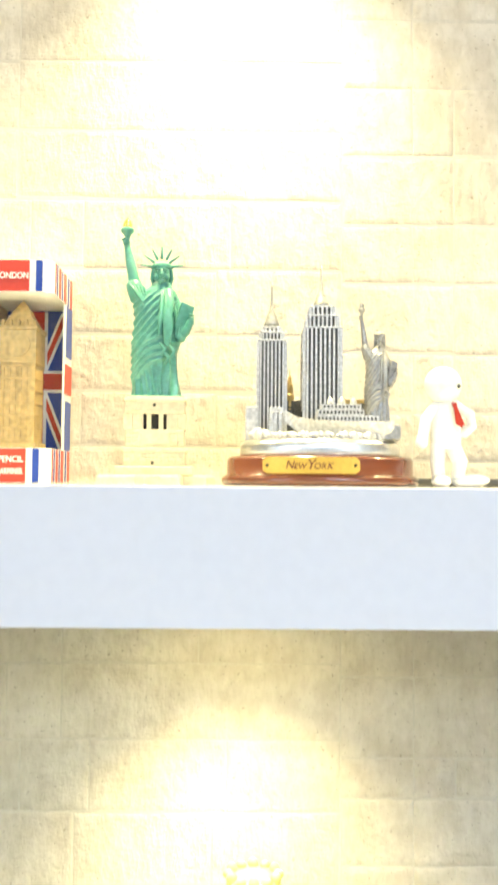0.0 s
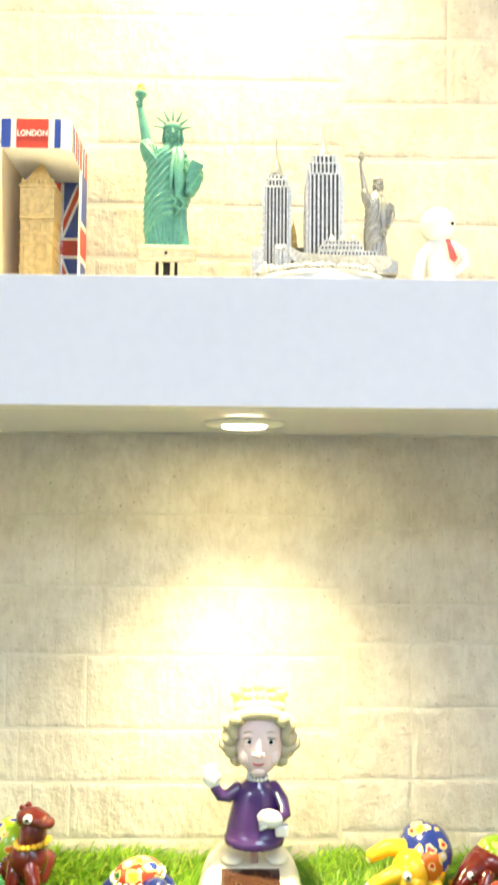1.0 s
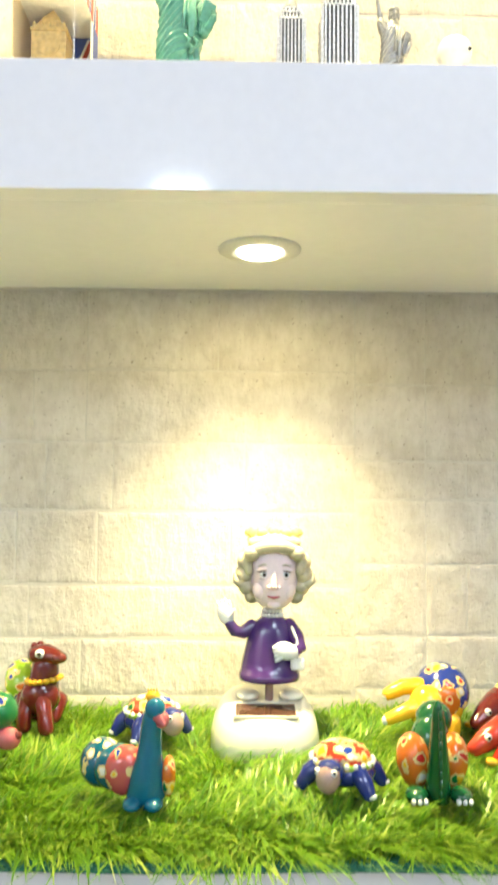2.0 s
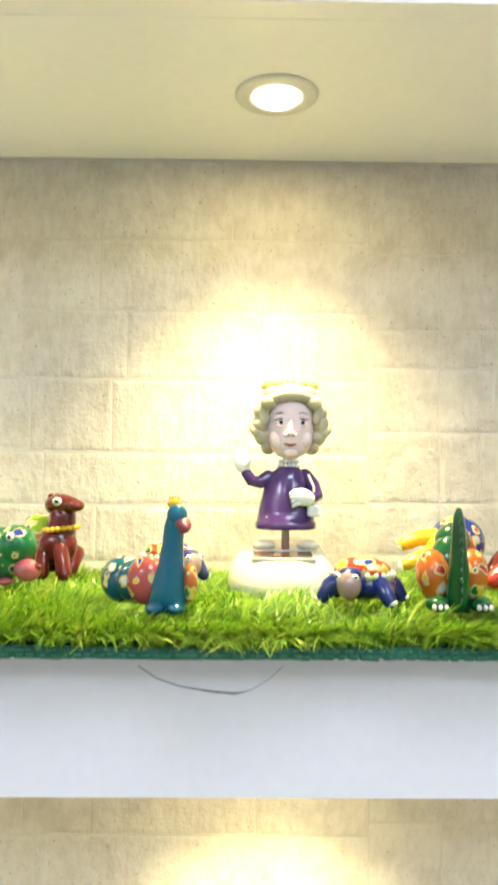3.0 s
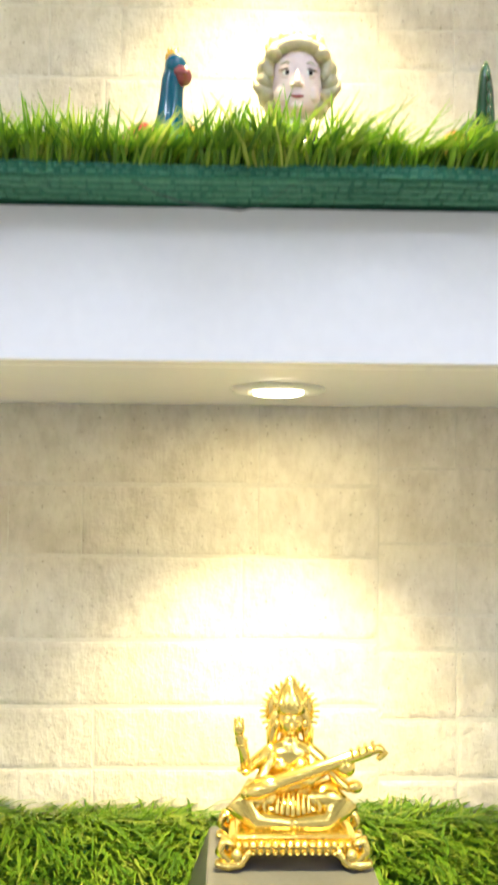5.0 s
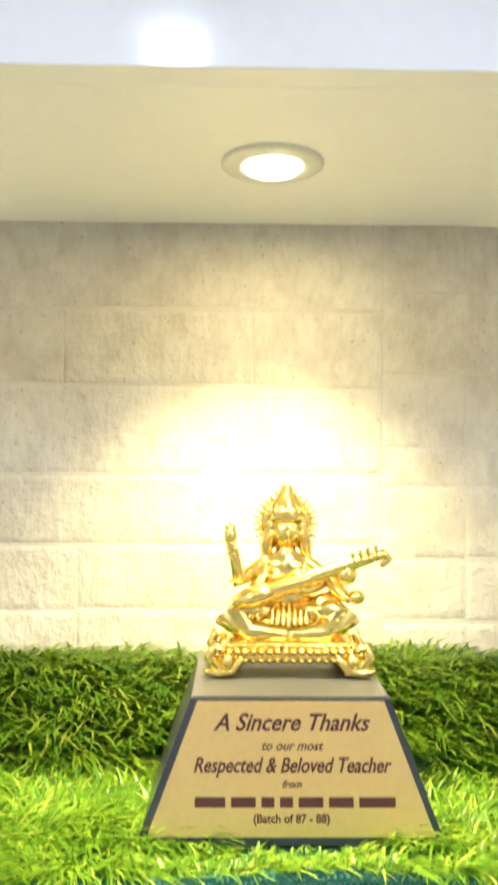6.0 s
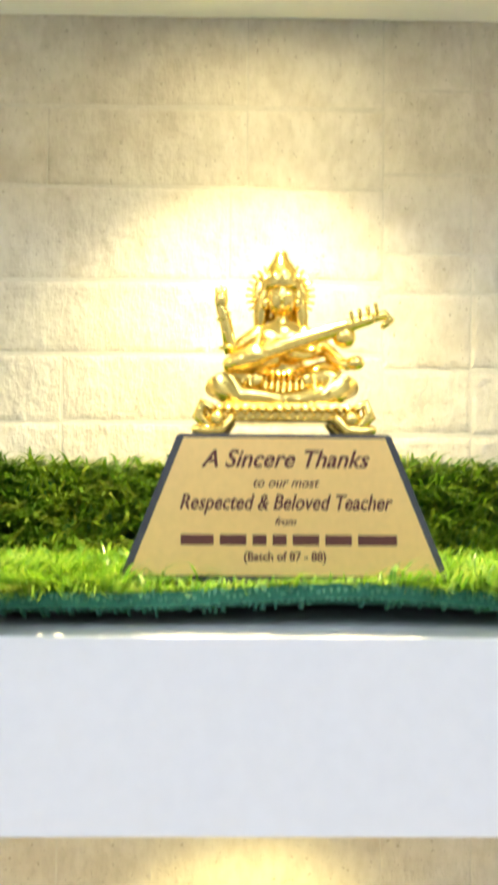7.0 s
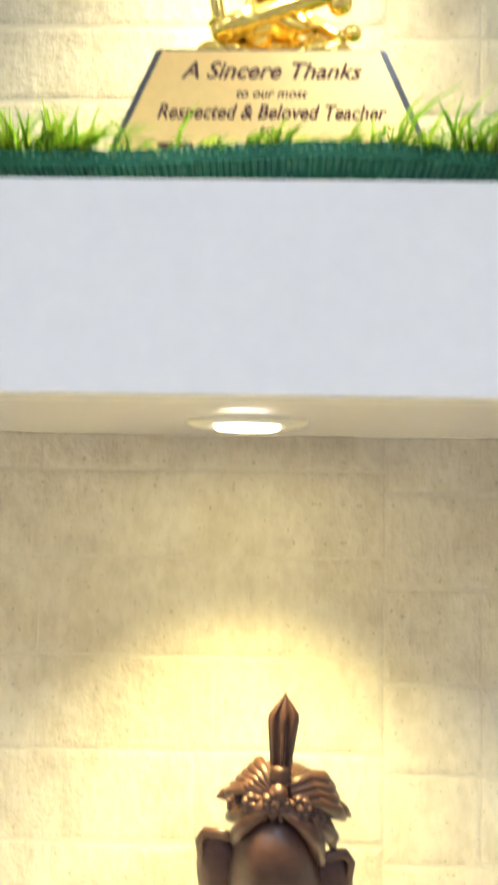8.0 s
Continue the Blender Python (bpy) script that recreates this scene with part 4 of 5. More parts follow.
def waving_doll():
    """A solar bobble doll: ivory base, purple coat, grey curls and a gold crown, in millimetres over the mat."""
    bm = bmesh.new()
    rows = []
    for z, rx, ry, yo in ((-2, 38, 40, 0), (3, 40, 42, 0), (12, 39.5, 41, 0), (21, 37.5, 39, 0), (28, 34, 36, 0.5), (31.4, 30.5, 33, 1), (32.6, 27, 30, 1.5), (33, 22, 26, 2)):
        rows.append([((abs(math.cos(t)) ** 0.75) * math.copysign(rx, math.cos(t)) - 3, yo + (abs(math.sin(t)) ** 0.75) * math.copysign(ry, math.sin(t)), z) for t in (2 * math.pi * k / 48 for k in range(48))])
    rows = [[(x, y, z + max(0, z - 16) / 17 * 0.17 * y) for x, y, z in lp] for lp in rows]
    rings(bm, rows, 0)
    # sunk solar cell in a raised lip on the flat top
    cell = pose(-3, -19, 30.2, 9.6)
    for lo, hi in (((-23, -12, -1), (23, -10.4, 1)), ((-23, 10.4, -1), (23, 12, 1)), ((-23, -10.4, -1), (-21.4, 10.4, 1)), ((21.4, -10.4, -1), (23, 10.4, 1))):
        box(bm, lo, hi, 0, 0.4, m=cell)
    box(bm, (-21.4, -10.4, -1), (21.4, 10.4, 0.2), 6, m=cell)
    for x in (-16, 17):
        ell(bm, (x, 2, 36), (9, 12, 4.2), 0)
    tube(bm, [(0, 0, 33), (0, 0, 52)], 3, 7, 10)
    robe(bm, [(48, 0, 0, 22.3, 18, 0, 4, 0), (50, 0, 0, 22.8, 18.4, 0, 4, 0), (53.5, 0, 0, 22.6, 18.2, 0, 4, 0), (54, 0, 0, 21.6, 17.4, 0.004, 6, 0), (62, 0, 0, 20.4, 16.5, 0.008, 6, 0.5), (74, 0.5, 0, 18, 14.5, 0.008, 6, 1), (84, 1, 0, 16.4, 12.6, 0, 6, 1), (90, 1.5, 0, 13.2, 10.5, 0, 6, 1), (94, 2, 0, 8, 7.5, 0, 6, 1), (97, 2, 0, 5.6, 5.6, 0, 6, 1)], 1, 44)
    tube(bm, [(-13, -1, 87), (-20, -3, 82.5), (-26, -5, 84), (-30, -6, 90)], [5.4, 5, 4.6, 4], 1, 14)
    ell(bm, (-33, -7, 97), (6, 3.2, 8.5), 2, (0, -22, 0))
    for i in range(4):
        tube(bm, [(-36.5 + 2.4 * i, -7.2, 101), (-39 + 2.9 * i, -7.4, 107 - abs(i - 2))], [1.5, 1.2], 2, 8)
    tube(bm, [(-30, -9, 95), (-26.5, -10, 100)], [1.7, 1.2], 2, 8)
    tube(bm, [(14, -1, 88), (20, -6, 80), (22, -11, 73), (16, -16, 71)], [5.6, 5.6, 5, 4.6], 1, 14)
    ell(bm, (11, -18, 72), (9.5, 5, 6.4), 2, (0, 12, 0))
    for i in range(4):
        tube(bm, [(8, -20.5, 76.5 - 2.9 * i), (2.5 + 0.6 * i, -20, 74.5 - 3 * i)], [1.6, 1.3], 2, 8)
    box(bm, (15, -17, 58), (25, -10, 66), 2, 1.5)
    tube(bm, [(16, -12, 88), (19.5, -15, 80), (20, -15, 66)], 0.9, 2, 6)
    for k in range(16):
        a = 2 * math.pi * k / 16
        for z, r in ((95.5, 7.2), (98.5, 6.4)):
            ell(bm, (2 + r * math.cos(a), r * math.sin(a), z), 1.5, 2, u=8, v=6)
    tube(bm, [(2, 0, 94), (3, 0, 106)], [5, 5.4], 3, 14)
    # head
    robe(bm, [(100.5, 3, -5, 4, 4, 0, 3, 0), (102.5, 3, -4, 9.5, 9, 0, 3, 0), (107, 3, -2.5, 14, 13.4, 0, 3, 0), (113, 3, -1.5, 16.8, 15.6, 0, 3, 0), (120, 3, -1, 18, 16.6, 0, 3, 0), (128, 3, -0.5, 18.2, 16.6, 0, 3, 0), (136, 3, 0, 18.2, 16.4, 0, 3, 0), (144, 3, 0, 15, 14.5, 0, 3, 0), (150, 3, 0, 8, 8, 0, 3, 0)], 3, 40)
    tube(bm, [(2.6, -15.8, 128.5), (2.2, -18.2, 122), (2, -19.6, 118.2)], [1.4, 1.9, 2.5], 3, 12)
    for sx in (-1, 1):
        ell(bm, (2 + sx * 3, -17.6, 117.6), (2.0, 1.8, 1.7), 3, u=12, v=8)
        ell(bm, (2.6 + sx * 9.6, -10.4, 114.5), (6.2, 4.8, 7.0), 3, u=18, v=12)
        x = 3 + sx * 8
        tube(bm, [(x - 4.4, -14.2, 129.6), (x, -15.8, 130.8), (x + 4.4, -14.2, 129.6)], [1.3, 1.6, 1.3], 3, 8)
        ell(bm, (x, -15.3, 126.6), (3.2, 1.3, 1.7), 2, u=14, v=8)
        ell(bm, (x + 0.4, -16.3, 126.4), (1.5, 0.7, 1.5), 4, u=10, v=8)
        tube(bm, [(x - 3.4, -15.2, 128.3), (x, -16.3, 128.9), (x + 3.4, -15.2, 128.1)], [0.35, 0.5, 0.35], 10, 6)
        tube(bm, [(x - 3.0, -15.1, 124.4), (x, -15.8, 123.8), (x + 3.0, -15.1, 124.4)], [0.8, 1.0, 0.8], 3, 6)
        tube(bm, [(x - 4, -15.2, 132.8), (x, -16.2, 134), (x + 4, -14.8, 132.8)], [0.4, 0.7, 0.4], 5, 6)
    tube(bm, [(-3.6, -14.6, 112), (-0.4, -16.4, 110.3), (2.4, -16.9, 109.8), (5.4, -16.2, 110.3), (8.6, -14.4, 112)], [0.4, 0.9, 1.2, 0.9, 0.4], 8, 8)
    ell(bm, (2.6, -13.5, 104.2), (5, 3.4, 3.2), 3, u=14, v=8)
    # set hair: a smooth helmet with large rolls
    ell(bm, (3, 5, 127), (23.5, 17.5, 24), 5, u=36, v=22)
    for sx in (-1, 1):
        for z, rr, o, y in ((109, 5.4, 16.5, 1), (116.5, 6.6, 20, 0), (125.5, 7.2, 21.8, -1), (135, 7, 20.6, -2)):
            ell(bm, (3 + sx * o, y, z), (rr, rr + 3, rr * 1.05), 5, (0, sx * 24, sx * 12), 18, 12)
        tube(bm, [(3 + sx * 24, -5, 119), (3 + sx * 28.5, -6, 122), (3 + sx * 29.5, -5, 126.5)], [4.4, 2.8, 0.9], 5, 12)
        tube(bm, [(3 + sx * 19, -9, 128), (3 + sx * 21, -8, 135), (3 + sx * 18, -9, 142)], [3.4, 4.6, 4.2], 5, 12)
        ell(bm, (3 + sx * 16.5, -11.5, 141.5), (6.2, 6, 5.6), 5, (0, sx * 20, sx * 25), 18, 12)
    tube(bm, [(-12, -11.5, 143.5), (-4, -14.6, 146.6), (3, -15.4, 147.4), (10, -14.6, 146.6), (18, -11.5, 143.5)], [4.4, 4.8, 5.0, 4.8, 4.4], 5, 14)
    tube(bm, [(-13, -6, 149), (3, -10, 152), (19, -6, 149)], [4, 4.6, 4], 5, 14)
    # crown
    lathe(bm, [(18.4, 149), (19.2, 150), (19.4, 155), (18.6, 156.4), (17.4, 156)], (3, 6, -1.5), 9, 40, sy=0.85)
    for k in range(12):
        a = 2 * math.pi * k / 12
        ell(bm, (3 + 18.2 * math.cos(a), 6 + 15.4 * math.sin(a), 156.1), (4.2, 2.4, 3.4 + 1.4 * (k % 2)), 9, u=10, v=8)
        ell(bm, (3 + 19.4 * math.cos(a + 0.26), 6 + 16.6 * math.sin(a + 0.26), 151.1), 1.3, 9, u=8, v=6)
    ell(bm, (3, 7, 151.5), (17, 14, 4.5), 9)
    bmesh.ops.scale(bm, vec=(0.001,) * 3, verts=bm.verts)
    single("bobble_doll", bm, [IVORY, PURPLE, P_WHITE, SKIN, P_BLACK, HAIR, SOLAR, P_GREY, LIPS, CROWN_PAINT, LASH], pose(0.0105, 0.148, G2 + 0.003), "waving doll in a purple coat on an ivory solar base", "doll")


waving_doll()


def millimetres(bm):
    bmesh.ops.scale(bm, vec=(0.001,) * 3, verts=bm.verts)


def eye(bm, c, r, white, black, d=(0, -1, 0)):
    ell(bm, c, r, white, u=12, v=8)
    d = Vector(d).normalized() * r * 0.62
    ell(bm, (c[0] + d.x, c[1] + d.y, c[2] + d.z), r * 0.55, black, u=10, v=6)


def sitting_camel():
    bm = bmesh.new()
    ell(bm, (-10, 6, 28), (15, 18, 23), 1, (0, -18, 0))
    ell(bm, (-2, -2, 18), (15, 16, 18), 0)
    tube(bm, [(3, -7, 26), (6, -10, 38), (7, -11, 50)], [13, 10.4, 9.4], 0, 18)
    tube(bm, [(2, -10, 58), (8, -13, 59.5), (15, -17, 58)], [8.6, 8.2, 6.6], 0, 16)
    ell(bm, (18, -19, 57.5), (6, 6, 5.2), 0, u=16, v=10)
    ell(bm, (4, -12, 24), (14, 11, 17), 0)
    tube(bm, [(5, -14, 30), (9, -21, 16), (12, -26, 1)], [6.8, 5.6, 5.6], 0, 14)
    tube(bm, [(-4, -12, 24), (-5, -18, 12), (-5, -20, 1)], [6.4, 5.4, 5.4], 0, 14)
    for x in (-17, 12):
        tube(bm, [(x, 4, 16), (x - 1, -2, 3)], [8.4, 6], 0, 12)
    for x, y in ((-2, -8), (1, -3)):
        ell(bm, (x, y, 65), (2.6, 2, 3), 0, u=10, v=6)
    eye(bm, (5, -20, 61), 3.6, 2, 3)
    for k in range(11):
        a = radians(170 + 20 * k)
        ell(bm, (6 + 11.4 * math.cos(a), -10 + 11.4 * math.sin(a), 38 + 1.5 * math.cos(a)), 2.4, 4, u=8, v=6)
    millimetres(bm)
    single("animal_figurine", bm, [P_BROWN, P_SPOT_GREEN, P_WHITE, P_BLACK, P_YELLOW], pose(-0.163, 0.160, ON_GRASS) @ Matrix.Diagonal((1.05, 1.05, 0.88, 1)), "brown glazed seated animal figurine with a lime spotted back", "figurine", "painted figurines")


def bird():
    bm = bmesh.new()
    ell(bm, (0, 0, 20), (26, 18, 19), 0)
    ell(bm, (16, -8, 27), (15, 14, 14), 0)
    ell(bm, (25, -13, 10), (10, 8, 8), 1, (0, 10, 0))
    ell(bm, (31, -14, 12), (5, 4, 3.4), 2)
    tube(bm, [(-18, 4, 22), (-34, 8, 26)], [12, 5], 0, 14)
    eye(bm, (14, -20.5, 33), 3, 3, 4)
    for x in (-6, 8):
        ell(bm, (x, -8, 1.5), (6, 8, 3), 1)
    millimetres(bm)
    single("animal_figurine", bm, [P_SPOT_BIRD, P_PINK, P_BROWN, P_WHITE, P_BLACK], pose(-0.187, 0.097, ON_GRASS) @ Matrix.Diagonal((0.9, 0.9, 0.96, 1)), "round green glazed bird figurine with painted spots", "figurine", "painted figurines")


def long_necked():
    bm = bmesh.new()
    ell(bm, (-34, 26, 13), (16, 17, 15), 0, (0, 0, 20))
    ell(bm, (-22, 16, 13), (17, 15, 14), 0)
    ell(bm, (-15, 4, 15), (14, 11, 15), 1, (0, 15, 0))
    robe(bm, [(-3, 0, 0, 13, 12, 0, 3, 0), (4, 0, -1, 13.5, 13, 0, 3, 0), (14, 1, -2, 12, 12, 0, 3, 0), (26, 2, -4, 8.8, 8.6, 0, 3, 0), (38, 3, -6, 7.2, 7, 0, 3, 0), (48, 4, -8, 7, 7, 0, 3, 0), (54, 5, -9, 6, 6.5, 0, 3, 0), (57, 5, -9, 3, 3, 0, 3, 0)], 2, 28)
    ell(bm, (6, -10, 55), (7, 8, 6.6), 2)
    ell(bm, (11, -12, 49), (4.8, 5.4, 5), 3)
    tube(bm, [(8, -14, 51), (13, -19, 48)], [3.4, 1.6], 3, 10)
    ell(bm, (4, -7, 61.5), (5, 5, 3.4), 4)
    for k in range(4):
        tube(bm, [(3 + k * 1.2, -8, 62), (1 + k * 2, -8, 66)], [1.1, 0.6], 4, 6)
    ell(bm, (15, -3, 14), (5, 9, 12), 5)
    for x in (-8, 6):
        ell(bm, (x, -11, 0), (6.5, 9, 4), 2)
    millimetres(bm)
    single("animal_figurine", bm, [P_SPOT_TEAL, P_SPOT_RED, P_TEAL, P_PINK, P_YELLOW, P_SPOT_ORANGE], pose(-0.065, 0.018, ON_GRASS - 0.003) @ Matrix.Diagonal((0.86, 0.86, 0.96, 1)), "teal glazed long-necked bird figurine with a painted wing", "figurine", "painted figurines")


def turtle(x, y, turn, s, label):
    bm = bmesh.new()
    lathe(bm, [(24, 15), (26, 17), (25.4, 19.5), (23, 20.5)], mat=2, n=36, sy=0.86)
    lathe(bm, [(23.8, 20), (22, 25), (17.5, 29.5), (10, 32.5), (1, 33.6)], mat=1, n=36, sy=0.86)
    for k in range(22):
        a = 2 * math.pi * k / 22
        ell(bm, (25 * math.cos(a), 21.6 * math.sin(a), 19.6), 2.1, 4, u=8, v=6)
    ell(bm, (0, 0, 11), (27, 23, 12), 0, u=28, v=16)
    for a in (35, 145, 215, 325):
        c, q = math.cos(radians(a)), math.sin(radians(a))
        tube(bm, [(17 * c, 16 * q, 14), (27 * c, 25 * q, 9), (33 * c, 30 * q, 1)], [9, 7.5, 5.4], 0, 14)
        ell(bm, (35 * c, 31 * q, 0.5), (5, 4.4, 2.6), 4, u=10, v=6)
    tube(bm, [(0, -17, 14), (0, -28, 16)], [10, 9.4], 0, 14)
    ell(bm, (0, -33, 14), (9.4, 10.5, 11.5), 3)
    ell(bm, (0, -30, 22), (9, 9, 5), 0)
    eye(bm, (-6.5, -38, 20), 2.6, 4, 5, (-0.6, -1, 0.2))
    eye(bm, (6.5, -38, 20), 2.6, 4, 5, (0.6, -1, 0.2))
    tube(bm, [(0, 22, 7), (0, 31, 4)], [4, 1.5], 0, 8)
    bmesh.ops.scale(bm, vec=(0.001 * s,) * 3, verts=bm.verts)
    single("turtle_figurine", bm, [P_NAVY, P_SPOT_SHELL, P_SPOT_GREEN, P_GREY, P_WHITE, P_BLACK], pose(x, y, ON_GRASS, 0, 0, turn), label, "figurine", "painted figurines")


def elephant():
    bm = bmesh.new()
    ell(bm, (8, 6, 30), (22, 24, 22), 1)
    ell(bm, (4, 2, 20), (20, 22, 18), 0)
    ell(bm, (-8, -14, 22), (15, 13, 17), 0)
    ell(bm, (-8, -19, 15), (12, 10, 13), 0)
    tube(bm, [(-14, -16, 24), (-27, -20, 20), (-39, -21, 15)], [7.6, 6, 4.6], 0, 14)
    tube(bm, [(-12, -2, 35), (-24, 0, 34), (-36, -2, 29)], [7, 6.4, 5.4], 0, 14)
    ell(bm, (-42, -21, 14), (2.6, 3.4, 3.4), 4, u=10, v=6)
    ell(bm, (-38.5, -2, 28), (2.4, 4, 4), 4, u=10, v=6)
    ell(bm, (6, -18, 27), (11, 4, 12), 5, (0, 20, 10))
    eye(bm, (-13, -26, 24), 3.6, 4, 6)
    for x, y in ((-12, -20), (10, -16), (18, 14), (-4, 16)):
        tube(bm, [(x, y, 12), (x - 1, y - 1, 1)], [7.5, 7], 0, 12)
    millimetres(bm)
    single("elephant_figurine", bm, [P_YELLOW, P_SPOT_BLUE, P_RED, P_ORANGE, P_WHITE, P_SPOT_ORANGE, P_BLACK], pose(0.134, 0.152, ON_GRASS - 0.004) @ Matrix.Diagonal((0.95, 0.95, 0.95, 1)), "yellow glazed elephant figurine with a blue spotted back", "figurine", "painted figurines")


def crouching(x, y, turn, coat, back, label):
    bm = bmesh.new()
    ell(bm, (6, 0, 20), (26, 17, 15), 0)
    ell(bm, (8, 0, 26), (19, 15, 13), 1)
    tube(bm, [(-12, 0, 20), (-26, -2, 14), (-36, -4, 8)], [11, 8.4, 6], 0, 14)
    for dx, dy in ((-16, -10), (-16, 10), (20, -11), (20, 11)):
        tube(bm, [(dx + 4, dy, 14), (dx - 6, dy * 1.3, 3)], [7, 4.6], 0, 12)
        ell(bm, (dx - 10, dy * 1.35, 1.5), (6, 4.4, 3), 2)
    eye(bm, (-28, -8.5, 17), 2.8, 3, 4)
    tube(bm, [(30, 0, 18), (42, 2, 12)], [5, 2], 0, 10)
    millimetres(bm)
    single("animal_figurine", bm, [coat, back, P_YELLOW, P_WHITE, P_BLACK], pose(x, y, ON_GRASS - 0.003, 0, 0, turn) @ Matrix.Diagonal((0.92, 0.92, 0.92, 1)), label, "figurine", "painted figurines")


def crested_animal():
    bm = bmesh.new()
    robe(bm, [(-3, 0, -12, 8, 8, 0, 3, 0), (6, 0, -13, 8.6, 8, 0, 3, 0), (18, 0, -16, 7.2, 7, 0, 3, 0), (32, -1, -19, 6, 6, 0, 3, 0), (46, -2, -23, 4.8, 5, 0, 3, 0), (55, -3, -26, 3.4, 3.6, 0, 3, 0), (60, -3, -27, 1.4, 1.4, 0, 3, 0)], 0, 22)
    for k in range(9):
        ell(bm, (-0.3 * k, -21.4 - 1.1 * k, 4 + 6 * k), (1.6, 2.2, 3.4), 2, u=8, v=6)
    for sx in (-1, 1):
        ell(bm, (sx * 13, 3, 17), (12, 15, 17), 1, (0, sx * 10, 0))
        ell(bm, (sx * 15, -16, 2), (8, 10, 5), 0)
        for k in range(3):
            ell(bm, (sx * 15 - 4 + 4 * k, -25, 1), (1.8, 2.4, 1.8), 3, u=8, v=6)
    ell(bm, (2, 16, 22), (15, 16, 20), 0)
    ell(bm, (6, 22, 38), (13, 13, 11), 0)
    millimetres(bm)
    single("animal_figurine", bm, [P_GREEN, P_SPOT_ORANGE, P_GREEN, P_WHITE], pose(0.1042, 0.032, ON_GRASS - 0.003) @ Matrix.Diagonal((0.86, 0.86, 0.97, 1)), "green glazed reptile figurine with orange painted sides", "figurine", "painted figurines")


sitting_camel()
bird()
long_necked()
turtle(-0.075, 0.136, 40, 0.80, "navy glazed turtle figurine with a red spotted shell")
turtle(0.050, 0.034, -26, 0.76, "navy turtle figurine with a grey face and bright shell")
elephant()
crouching(0.192, 0.160, 25, P_BROWN, P_SPOT_GREEN, "brown glazed crouching figurine with a lime spotted back")
crouching(0.178, 0.092, 5, P_RED, P_RED, "glossy red glazed crouching animal figurine")
crested_animal()

bm = bmesh.new()
cu = [(-0.076, -0.031, Z2 + 0.001), (-0.0726, -0.032, Z2 - 0.0010), (-0.066, -0.033, Z2 - 0.0050), (-0.054, -0.033, Z2 - 0.0090), (-0.038, -0.033, Z2 - 0.0115), (-0.026, -0.033, Z2 - 0.0126), (-0.018, -0.033, Z2 - 0.0110), (-0.008, -0.033, Z2 - 0.005), (-0.001, -0.031, Z2 + 0.001)]
tube(bm, cu, [0.0002, 0.0002, 0.00025, 0.0003, 0.0005, 0.0005, 0.00014, 0.0001, 0.0001], 0, 6)
single("loose_thread", bm, CHARCOAL, pose(0, 0, 0), "loose dark plastic thread hanging from the grass mat", "thread")

# ---- lower shelf ----
G3 = Z3 + 0.0115


